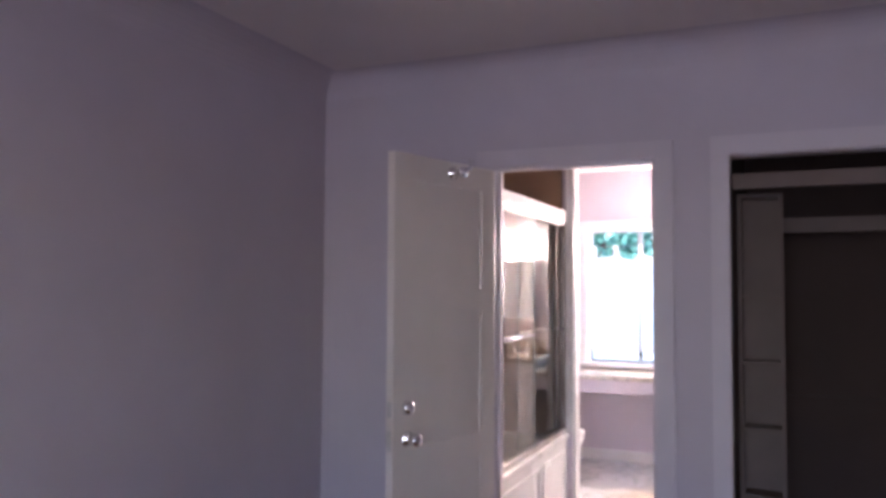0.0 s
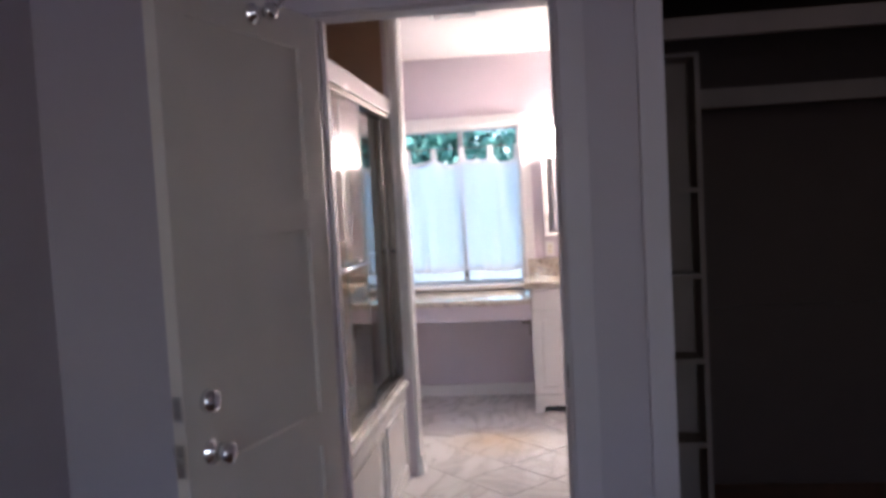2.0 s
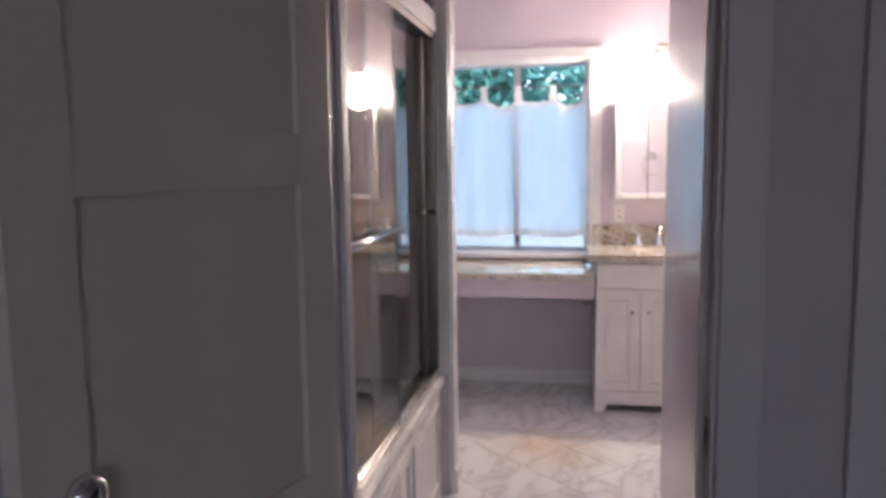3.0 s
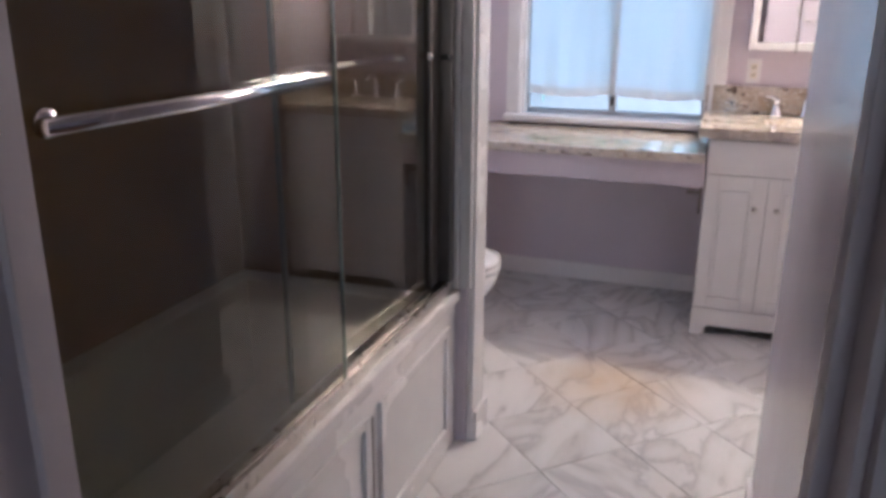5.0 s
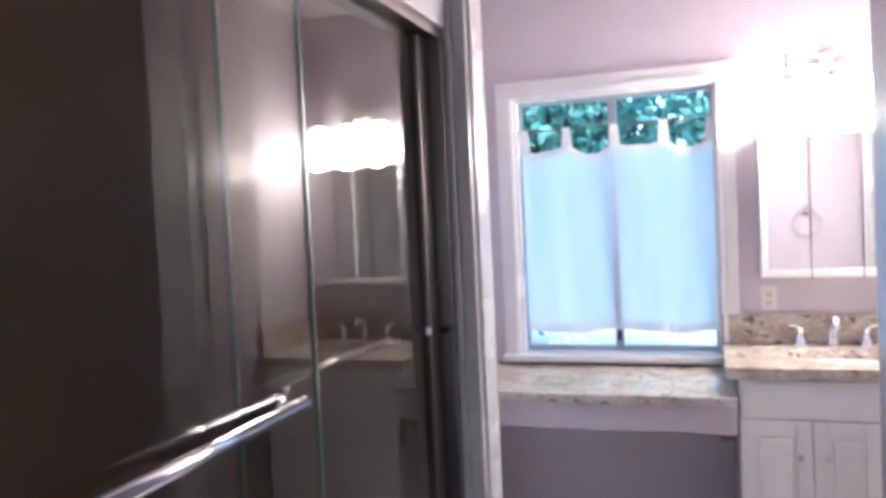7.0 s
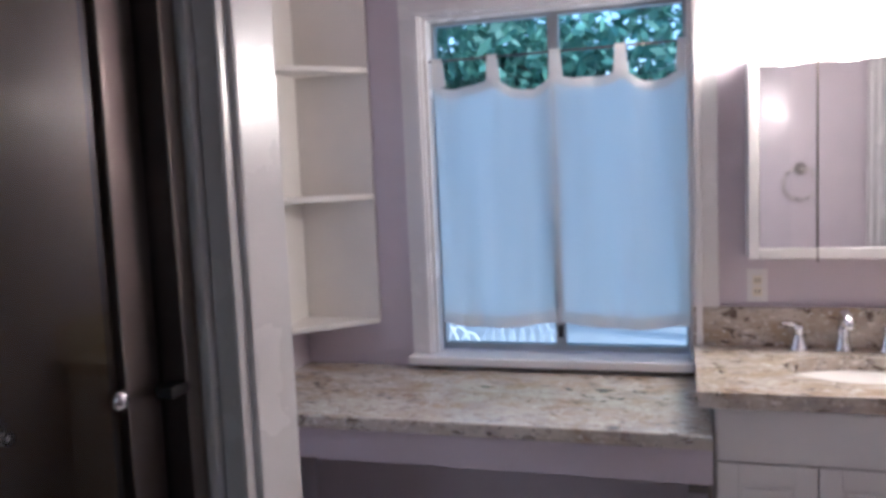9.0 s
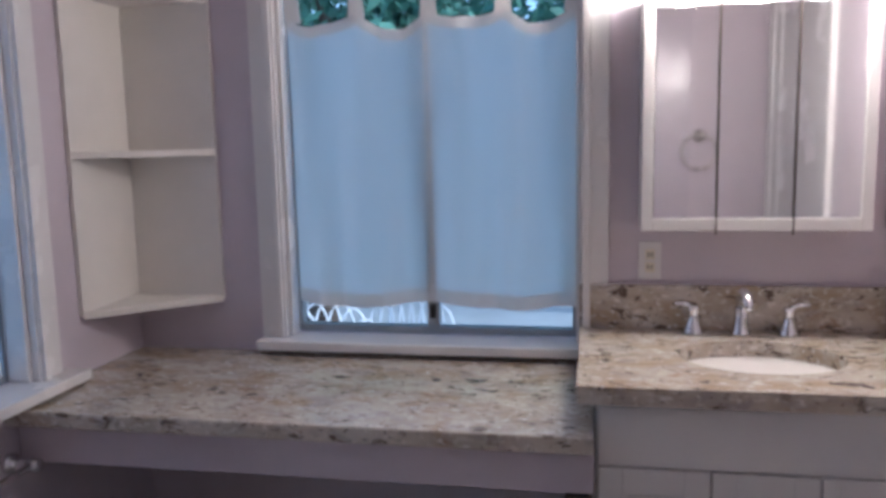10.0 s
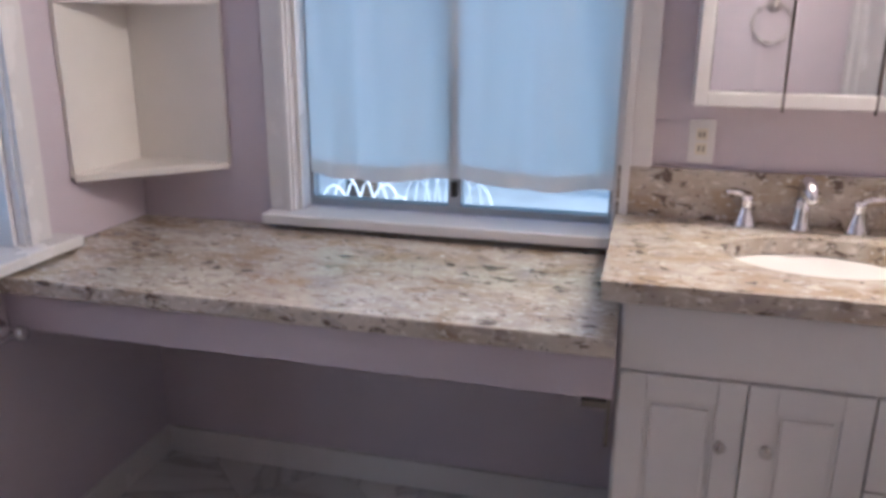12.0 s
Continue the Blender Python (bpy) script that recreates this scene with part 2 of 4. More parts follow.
# ---- the two rooms ----
BX0, BX1, BY0, BY1, BZ = -1.24, 2.95, -2.6, 3.02, 2.52     # bedroom
LX, RX, SY, WY, CZ = -1.115, 1.03, 3.105, 6.32, 2.455          # bathroom
DX0, DX1, DH = -0.315, 0.405, 2.0                           # doorway
CX0, CX1 = 0.715, 2.50                                      # closet opening
BLX, BLY = 0.487, 4.58                                       # corner of the closet block in the bathroom

structure("floor_bedroom", boxes((BX0 - 0.2, BY0 - 0.2, -0.12, BX1 + 0.2, BY1 + 0.02, 0.0), (CX0 - 0.1, BY1 + 0.02, -0.12, BX1, BLY - 0.1, 0.004)), CARPET, "dark stained wooden bedroom floor", "floor")
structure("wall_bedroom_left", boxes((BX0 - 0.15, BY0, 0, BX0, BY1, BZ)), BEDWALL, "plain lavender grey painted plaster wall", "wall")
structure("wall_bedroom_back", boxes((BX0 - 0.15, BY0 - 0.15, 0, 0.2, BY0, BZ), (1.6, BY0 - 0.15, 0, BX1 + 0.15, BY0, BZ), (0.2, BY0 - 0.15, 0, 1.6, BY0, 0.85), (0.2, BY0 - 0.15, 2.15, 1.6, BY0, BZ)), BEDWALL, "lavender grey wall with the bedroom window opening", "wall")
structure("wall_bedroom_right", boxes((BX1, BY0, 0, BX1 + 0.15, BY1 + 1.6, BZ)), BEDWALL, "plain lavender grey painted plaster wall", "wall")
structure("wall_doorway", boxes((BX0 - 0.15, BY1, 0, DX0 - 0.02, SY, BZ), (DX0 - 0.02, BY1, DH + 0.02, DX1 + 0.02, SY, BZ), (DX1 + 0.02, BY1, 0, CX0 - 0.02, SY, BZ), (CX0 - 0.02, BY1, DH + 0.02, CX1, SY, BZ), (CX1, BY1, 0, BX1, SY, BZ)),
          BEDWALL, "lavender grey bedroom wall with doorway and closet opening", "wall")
structure("ceiling_bedroom", boxes((BX0 - 0.15, BY0 - 0.15, BZ, BX1 + 0.15, SY, BZ + 0.1)), CEIL, "dim off-white bedroom ceiling", "ceiling")


def cove(bm, a, b, inward, r=0.14, n=8):
    """A concave strip between wall and ceiling from a to b."""
    a, b, w = Vector(a), Vector(b), Vector(inward)
    rows = []
    for k in range(n + 1):
        g = k / n * math.pi / 2
        off = w * (r - r * math.cos(g) + 0.002) + Vector((0, 0, -r + r * math.sin(g) - 0.002))
        rows.append((bm.verts.new(a + off), bm.verts.new(b + off)))
    for (p, q), (s, t) in zip(rows, rows[1:]):
        bm.faces.new((p, q, t, s))


bm = bmesh.new()
cove(bm, (BX0, BY0, BZ), (BX0, BY1, BZ), (1, 0, 0))
cove(bm, (BX0, BY1, BZ), (BX1, BY1, BZ), (0, -1, 0))
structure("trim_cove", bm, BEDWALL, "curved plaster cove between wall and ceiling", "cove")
structure("baseboard_bedroom", boxes((BX0, BY0, 0, BX0 + 0.015, BY1, 0.11), (BX0 + 0.015, BY1 - 0.015, 0, DX0 - 0.1, BY1, 0.11), bevel=0.003), WHITE, "painted white bedroom baseboard", "baseboard")

# doorway lining and casing
structure("door_frame_1", boxes((DX0 - 0.02, BY1 - 0.005, 0, DX0, SY + 0.005, DH), (DX1, BY1 - 0.005, 0, DX1 + 0.02, SY + 0.005, DH), (DX0 - 0.02, BY1 - 0.005, DH, DX1 + 0.02, SY + 0.005, DH + 0.02),
                               (DX0, BY1 + 0.05, 0, DX0 + 0.012, BY1 + 0.09, DH), (DX1 - 0.012, BY1 + 0.05, 0, DX1, BY1 + 0.09, DH), bevel=0.002), BEDTRIM, "lavender painted wooden door lining", "door frame")
structure("trim_doorway", boxes((DX0 - 0.085, BY1 - 0.022, 0, DX0 - 0.008, BY1, DH + 0.008), (DX1 + 0.008, BY1 - 0.022, 0, DX1 + 0.085, BY1, DH + 0.008), (DX0 - 0.085, BY1 - 0.024, DH + 0.008, DX1 + 0.085, BY1, DH + 0.085), bevel=0.004), BEDTRIM, "flat lavender painted door casing", "casing")
structure("trim_closet", boxes((CX0 - 0.075, BY1 - 0.022, 0, CX0, BY1, DH + 0.005), (CX0 - 0.075, BY1 - 0.024, DH + 0.005, CX1, BY1, DH + 0.085), (CX0 - 0.02, BY1, 0, CX0, SY, DH + 0.005), (CX0 - 0.02, BY1, DH, CX1, SY, DH + 0.02), bevel=0.003), BEDTRIM, "lavender painted casing of the closet opening", "casing")
t = thing("strike_plate", (DX1, BY1 + 0.03, 0.87), "small dark metal strike plate in the door jamb", "strike plate")
part("plate", boxes((DX1 - 0.003, BY1 + 0.012, 0.835, DX1, BY1 + 0.042, 0.905)), STEEL, t)
part("latch_hole", boxes((DX1 - 0.0045, BY1 + 0.02, 0.86, DX1 - 0.003, BY1 + 0.034, 0.885)), BLACK, t)
t = thing("strike_plate", (CX0, BY1 + 0.03, 0.87), "small dark catch plate in the closet jamb", "strike plate")
part("plate", boxes((CX0, BY1 + 0.005, 0.85, CX0 + 0.004, BY1 + 0.035, 0.915)), STEEL, t)

# closet
structure("wall_passage", boxes((BLX, SY, 0, CX0 - 0.02, BLY, CZ)), GLOSSWALL, "glossy lavender wall beside the bathroom entry", "wall")
structure("wall_closet_back", boxes((CX0 - 0.02, BLY - 0.1, 0, BX1, BLY, CZ + 0.09)), WALL, "lavender wall behind the closet", "wall")
structure("wall_right", boxes((RX, BLY, 0, RX + 0.12, WY + 0.15, CZ)), WALL, "lavender bathroom wall beside the vanity", "wall")
# lining and ceiling carry the closet's shade in their colour
structure("wall_closet_lining", boxes((CX0 - 0.02, SY, 0, CX0, BLY - 0.1, CZ), (CX0, BLY - 0.12, 0, BX1, BLY - 0.1, CZ)), CLOSETP_SHADED, "plaster inside the closet, coloured dark for its shade", "wall")
structure("ceiling_closet", boxes((CX0 - 0.02, SY, CZ, BX1, BLY - 0.1, CZ + 0.08)), CLOSETP_SHADED, "closet ceiling coloured dark for the shade inside", "ceiling")
# shelves, fascia and cleat are coloured darker for the closet's shade too
t = thing("closet_shelf_unit", (CX0 + 0.1, 3.6, 0), "painted shallow shelf tower, darkened for the open closet's shade", "shelf unit")
TW = CX0 + 0.20
part("side_panel", boxes((TW - 0.018, 3.50, 0, TW, 3.66, 1.88), bevel=0.002), CLOSETS_SHADED, t)
part("side_panel", boxes((CX0 + 0.002, 3.50, 0, CX0 + 0.02, 3.66, 1.88), bevel=0.002), CLOSETS_SHADED, t)
part("back_panel", boxes((CX0 + 0.02, 3.64, 0, TW - 0.018, 3.66, 1.88)), CLOSETS_SHADED, t)
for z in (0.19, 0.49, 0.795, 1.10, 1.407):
    part("shelf", boxes((CX0 + 0.02, 3.505, z, TW - 0.018, 3.64, z + 0.018), bevel=0.002), CLOSETS_SHADED, t)
part("top", boxes((CX0 + 0.002, 3.50, 1.88, TW, 3.66, 1.895), bevel=0.003), CLOSETS_SHADED, t)
t = thing("closet_fascia", (1.5, 3.2, 1.92), "painted fascia board behind the closet head", "fascia board")
part("board", boxes((CX0, 3.19, 1.885, CX1 + 0.2, 3.215, 1.95), bevel=0.003), CLOSETS_SHADED, t)
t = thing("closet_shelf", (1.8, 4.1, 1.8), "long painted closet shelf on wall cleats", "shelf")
part("board", boxes((CX0 + 0.002, 3.95, 1.79, BX1, BLY - 0.125, 1.815), bevel=0.002), CLOSETS_SHADED, t)
part("front_rail", boxes((CX0 + 0.002, 3.93, 1.74, BX1, 3.95, 1.815), bevel=0.002), CLOSETS_SHADED, t)
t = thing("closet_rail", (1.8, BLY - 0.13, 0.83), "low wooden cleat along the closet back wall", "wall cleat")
part("board", boxes((CX0 + 0.002, BLY - 0.145, 0.80, BX1, BLY - 0.121, 0.86), bevel=0.002), CLOSETP_SHADED, t)

# bathroom shell
TX, TY1 = -0.382, 4.605                                      # face and far end of the bathtub
PX = -0.335
structure("wall_shower_back", boxes((LX - 0.15, SY, 0, LX, TY1 + 0.025, CZ)), TAN, "tan glossy shower wall", "wall")
structure("wall_shower_end", boxes((LX, SY, 0, TX - 0.015, SY + 0.012, CZ), (LX, TY1, 0, TX - 0.035, TY1 + 0.025, CZ)), TAN, "tan glossy shower end wall", "wall")
structure("wall_left", boxes((LX - 0.15, TY1 + 0.025, 0, LX, 4.95, CZ), (LX - 0.15, 4.95, 0, LX, 5.83, 0.785), (LX - 0.15, 4.95, 1.89, LX, 5.83, CZ), (LX - 0.15, 5.83, 0, LX, WY + 0.15, CZ)), WALL, "lavender bathroom wall with a side window", "wall")
structure("wall_window", boxes((LX, WY, 0, -0.648, WY + 0.15, CZ), (0.243, WY, 0, RX, WY + 0.15, CZ), (-0.648, WY, 0, 0.243, WY + 0.15, 0.803), (-0.648, WY, 1.98, 0.243, WY + 0.15, CZ)), WALL, "lavender bathroom wall with the main window", "wall")
structure("wall_post", boxes((LX, TY1 + 0.025, 0, PX - 0.02, TY1 + 0.14, CZ)), WALL, "lavender end wall of the bathtub recess", "wall")
structure("trim_post", boxes((PX - 0.02, TY1 + 0.04, 0, PX, TY1 + 0.145, CZ), (PX - 0.04, TY1 + 0.017, 0.516, PX - 0.008, TY1 + 0.04, CZ), (PX - 0.062, TY1 + 0.004, 0.516, PX - 0.042, TY1 + 0.024, CZ), bevel=0.005), WHITE, "white painted corner trim at the bathtub recess", "trim")
structure("wall_entry_bath", boxes((DX1 + 0.02, SY, 0, BLX, SY + 0.004, CZ)), WALL, "lavender bathroom wall beside the doorway", "wall")
structure("ceiling_bathroom", boxes((LX - 0.15, SY, CZ, RX + 0.12, WY + 0.15, CZ + 0.09)), CEIL, "white bathroom ceiling", "ceiling")
for nm, row in (("window", (LX, WY - 0.014, 0, 0.255, WY, 0.085)), ("left", (LX, TY1 + 0.16, 0, LX + 0.014, WY - 0.014, 0.085)), ("passage", (BLX - 0.014, SY + 0.01, 0, BLX, BLY + 0.014, 0.085)), ("closet", (BLX, BLY, 0, RX - 0.02, BLY + 0.014, 0.085)), ("post_end", (PX, TY1 + 0.045, 0, PX + 0.012, TY1 + 0.159, 0.10)), ("post", (LX, TY1 + 0.145, 0, PX, TY1 + 0.159, 0.10))):
    structure("baseboard_" + nm, boxes(row, bevel=0.003), WHITE, "white painted bathroom baseboard", "baseboard")


def window_casing(name, label, u0, u1, z0, z1, place, w=0.085):
    """Casing boards and stool round an opening; place maps (u, depth, z) boxes into the room."""
    rows = [(u0 - w, -0.022, z0, u0, 0.0, z1), (u1, -0.022, z0, u1 + w, 0.0, z1), (u0 - w, -0.024, z1, u1 + w, 0.0, z1 + w),
            (u0 - w * 0.35, -0.034, z0, u0 - w * 0.08, -0.022, z1), (u1 + w * 0.08, -0.034, z0, u1 + w * 0.35, -0.022, z1), (u0 - w * 0.35, -0.034, z1 + w * 0.1, u1 + w * 0.35, -0.024, z1 + w * 0.4),
            (u0, -0.0, z0, u0 + 0.012, 0.09, z1), (u1 - 0.012, 0.0, z0, u1, 0.09, z1), (u0 + 0.012, 0.0, z1 - 0.012, u1 - 0.012, 0.09, z1)]
    bm = bmesh.new()
    for r in rows:
        box(bm, *place(r), bevel=0.003)
    structure(name, bm, WHITE, label, "window casing")


def to_front(r):
    return (r[0], WY + r[1], r[2], r[3], WY + r[4], r[5])


def to_left(r):
    return (LX - r[4], r[0], r[2], LX - r[1], r[3], r[5])


def window(name, label, u0, u1, z0, z1, place, mid=True, over=-0.004, lap=0.076):
    win = tagged(new(name), label, "window", kind="structure")
    win.location = place((u0, 0.09, z0, u0, 0.09, z0))[:3]
    f = 0.022
    for r in ((u0, 0.06, z0, u0 + f, 0.1, z1), (u1 - f, 0.06, z0, u1, 0.1, z1), (u0 + f, 0.06, z0, u1 - f, 0.1, z0 + f), (u0 + f, 0.06, z1 - f, u1 - f, 0.1, z1)):
        part("window_frame", box(bmesh.new(), *place(r), bevel=0.003), ALU, win)
    c = (u0 + u1) / 2
    if mid:
        part("mullion", box(bmesh.new(), *place((c - 0.018, 0.058, z0 + f, c + 0.018, 0.095, z1 - f)), bevel=0.003), ALU, win)
        part("latch", box(bmesh.new(), *place((c - 0.008, 0.046, z0 + 0.05, c + 0.008, 0.058, z0 + 0.09)), bevel=0.002), BLACK, win)
    for a, b, d in ((u0 + f, c - 0.018, 0.082), (c + 0.018, u1 - f, 0.072)):
        p = part("pane", box(bmesh.new(), *place((a, d, z0 + f, b, d + 0.004, z1 - f))), PANE, win)
        p.visible_shadow = False
    part("window_sill", box(bmesh.new(), *place((u0 - lap, -0.075, z0 - 0.028, u1 + over, 0.06, z0)), bevel=0.006), WHITE, win, "white painted wooden sill")
    return win


window_casing("trim_window", "white moulded window casing", -0.63, 0.225, 0.818, 1.955, to_front, 0.075)
window("window_1", "sliding aluminium window over the granite counter", -0.63, 0.225, 0.818, 1.955, to_front)
window_casing("trim_side_window", "white moulded side window casing", 4.95, 5.83, 0.81, 1.89, to_left)
window("window_2", "side window with white curtain beside the toilet", 4.95, 5.83, 0.81, 1.89, to_left, over=0.13, lap=0.10)

# ---- bathroom floor tiles' bed ----
structure("floor_bathroom_bed", boxes((LX - 0.1, BY1 + 0.02, -0.12, CX0 - 0.1, WY + 0.1, -0.004), (CX0 - 0.1, BLY - 0.1, -0.12, RX + 0.1, WY + 0.1, -0.004)), GROUT, "grey grout bed under the marble tiles", "floor")

# ---- bedroom door ----
hinge = Vector((DX0 + 0.004, BY1 - 0.012, 0))
t = thing("panel_door", hinge, "open ivory painted three-panel wooden door", "door")
W, TH = 0.685, 0.035
part("leaf", boxes((0, -TH, 0.01, 0.10, 0, DH - 0.005), (W - 0.10, -TH, 0.01, W, 0, DH - 0.005), (0.10, -TH, 0.01, W - 0.10, 0, 0.20), (0.10, -TH, 0.71, W - 0.10, 0, 0.81), (0.10, -TH, 1.36, W - 0.10, 0, 1.45), (0.10, -TH, 1.89, W - 0.10, 0, DH - 0.005), bevel=0.0012), DOORP, None)
leaf = bpy.context.scene.objects["leaf"]
leaf.parent = t
for z0, z1 in ((0.20, 0.71), (0.81, 1.36), (1.45, 1.89)):
    p = part("panel", boxes((0.095, -TH + 0.011, z0 - 0.005, W - 0.095, -0.011, z1 + 0.005)), DOORP)
    p.parent = t
kn = bmesh.new()
kx = W - 0.085
for s, y in ((1, 0.0), (-1, -TH)):
    lathe(kn, (kx, y, 0.85), [(0.032, 0), (0.032, s * 0.006), (0.014, s * 0.012), (0.012, s * 0.03), (0.024, s * 0.036), (0.028, s * 0.05), (0.024, s * 0.062), (0.008, s * 0.066)], "y", 20)
p = part("knob", kn, CHROME, None, "polished chrome door knob", smooth=True)
p.parent = t
db = bmesh.new()
lathe(db, (kx, 0, 0.973), [(0.03, 0), (0.03, 0.01), (0.024, 0.022), (0.01, 0.024)], "y", 20)
lathe(db, (kx, -TH, 0.973), [(0.03, 0), (0.03, -0.01), (0.024, -0.022), (0.01, -0.024)], "y", 20)
p = part("deadbolt", db, CHROME, None, "round chrome deadbolt", smooth=True)
p.parent = t
p = part("latch_plate", boxes((W, -TH + 0.006, 0.81, W + 0.002, -0.006, 0.89), (W, -TH + 0.006, 0.943, W + 0.002, -0.006, 1.003), (W, -0.024, 0.84, W + 0.012, -0.012, 0.86)), NICKEL)
p.parent = t
t.rotation_euler = (0, 0, radians(-105.6))
hook = thing("robe_hook", hinge, "chrome robe hook screwed near the top of the door", "hook")
hb = bmesh.new()
lathe(hb, (0.32, 0, 1.945), [(0.030, 0), (0.030, 0.008), (0.016, 0.014), (0.014, 0.05), (0.024, 0.056), (0.022, 0.072), (0.006, 0.076)], "y", 18)
tube(hb, [(0.32, 0.03, 1.945), (0.285, 0.05, 1.955), (0.265, 0.06, 1.975), (0.262, 0.065, 2.005)], [0.010, 0.008, 0.008, 0.011], 8)
p = part("hook_body", hb, CHROME, None, smooth=True)
p.parent = hook
hook.rotation_euler = (0, 0, radians(-105.6))

# ---- bathtub with sliding glass doors ----
t = thing("bathtub", (TX - 0.3, 3.85, 0), "built-in white bathtub with a panelled apron", "bathtub")
y0, y1 = SY + 0.013, TY1
bm = bmesh.new()
prof = [(0, 0.0), (0.006, 0.18), (0.03, 0.36)]
box(bm, LX, y0, 0.06, LX + 0.07, y1, 0.50, 0.01)
box(bm, LX + 0.07, y0, 0.06, TX - 0.09, y0 + 0.09, 0.50, 0.01)
box(bm, LX + 0.07, y1 - 0.09, 0.06, TX - 0.09, y1, 0.50, 0.01)
box(bm, TX - 0.09, y0, 0.06, TX - 0.03, y1, 0.50, 0.01)
box(bm, LX + 0.07, y0 + 0.09, 0.06, TX - 0.09, y1 - 0.09, 0.14, 0.01)
part("basin", bm, TUB, t, "pale greenish enamel tub basin")
apron = part("apron", boxes((TX - 0.028, y0, 0.0, TX - 0.008, y1 + 0.02, 0.485)), WHITE, t, "white panelled apron")
ym = 4.03
for a, b in ((y0 + 0.04, ym), (ym + 0.004, y1 - 0.02)):
    part("moulding", boxes((TX - 0.0085, a + 0.03, 0.07, TX + 0.002, a + 0.055, 0.42), (TX - 0.0085, b - 0.055, 0.07, TX + 0.002, b - 0.03, 0.42), (TX - 0.0085, a + 0.055, 0.07, TX + 0.002, b - 0.055, 0.095), (TX - 0.0085, a + 0.055, 0.395, TX + 0.002, b - 0.055, 0.42), bevel=0.004), WHITE, apron)
part("rim_ledge", boxes((TX - 0.1, y0, 0.485, TX + 0.012, y1 + 0.015, 0.515), bevel=0.008), WHITE, t)
part("apron_seam", boxes((TX - 0.009, ym - 0.002, 0.06, TX - 0.006, ym + 0.002, 0.40)), STEEL, t)

t = thing("shower_door", (TX - 0.04, 3.85, 0.515), "framed sliding glass shower doors above the bathtub", "shower door")
part("bottom_track", boxes((TX - 0.075, y0, 0.516, TX - 0.008, y1, 0.528), (TX - 0.008 - 0.01, y0, 0.528, TX - 0.008, y1, 0.55), (TX - 0.045, y0, 0.528, TX - 0.039, y1, 0.545), bevel=0.002), NICKEL, t)
part("header", boxes((TX - 0.08, y0, 1.88, TX - 0.002, y1, 1.957), bevel=0.006), WHITE, t, "bright white painted header")
part("header_track", boxes((TX - 0.07, y0, 1.857, TX - 0.012, y1, 1.879), bevel=0.002), STEEL, t)
part("side_jamb", boxes((TX - 0.07, y1 - 0.03, 0.55, TX - 0.006, y1, 1.857), bevel=0.003), STEEL, t)
part("side_jamb", boxes((TX - 0.07, y0, 0.55, TX - 0.006, y0 + 0.02, 1.857), bevel=0.003), NICKEL, t)


def skewed(x0, ya, z0, x1, yb, z1, degrees):
    """A pane that sits slightly askew in its track."""
    bm = boxes((x0, ya, z0, x1, yb, z1))
    bmesh.ops.rotate(bm, verts=bm.verts[:], cent=((x0 + x1) / 2, (ya + yb) / 2, 0), matrix=Matrix.Rotation(radians(degrees), 3, "Z"))
    return bm


part("glass_panel", skewed(TX - 0.030, y0 + 0.03, 0.552, TX - 0.024, 3.92, 1.855, -1.6), SHGLASS, t, "outer clear glass panel")
part("glass_panel", skewed(TX - 0.064, 3.785, 0.55, TX - 0.058, 4.53, 1.855, -1.6), SHGLASS, t, "inner clear glass panel")
part("glass_edge", boxes((TX - 0.022, 3.914, 0.552, TX - 0.012, 3.920, 1.855)), GLASSEDGE, t, "pale green polished glass edge")
part("glass_edge", boxes((TX - 0.076, 3.782, 0.55, TX - 0.066, 3.788, 1.855)), GLASSEDGE, t, "pale green polished glass edge")
part("panel_edge", boxes((TX - 0.068, 4.51, 0.55, TX - 0.04, 4.57, 1.855), bevel=0.003), STEEL, t)
part("panel_edge", boxes((TX - 0.034, y0 + 0.022, 0.55, TX - 0.02, y0 + 0.03, 1.855)), NICKEL, t)
part("bumper", boxes((TX - 0.030, 4.545, 1.181, TX - 0.006, 4.59, 1.196), bevel=0.004), BLACK, t)
bm = bmesh.new()
tube(bm, [(TX + 0.004, 3.20, 1.190), (TX + 0.006, 3.52, 1.189), (TX + 0.004, 3.845, 1.190)], 0.011, 14)
for y in (3.23, 3.815):
    tube(bm, [(TX - 0.024, y, 1.190), (TX + 0.005, y, 1.190)], 0.009, 12)
    lathe(bm, (TX - 0.024, y, 1.190), [(0.018, 0), (0.018, 0.006), (0.01, 0.01)], "x", 16)
part("towel_bar", bm, CHROME, t, "polished chrome towel bar", smooth=True)
bm = bmesh.new()
tube(bm, [(TX - 0.10, 3.87, 1.195), (TX - 0.10, 4.39, 1.195)], 0.009, 12)
for y in (3.90, 4.36):
    tube(bm, [(TX - 0.058, y, 1.195), (TX - 0.10, y, 1.195)], 0.008, 10)
part("inner_bar", bm, CHROME, t, smooth=True)
bm = bmesh.new()
lathe(bm, (TX - 0.05, 4.50, 1.193), [(0.012, 0), (0.012, 0.012), (0.006, 0.016)], "x", 14)
part("pull_knob", bm, CHROME, t, smooth=True)

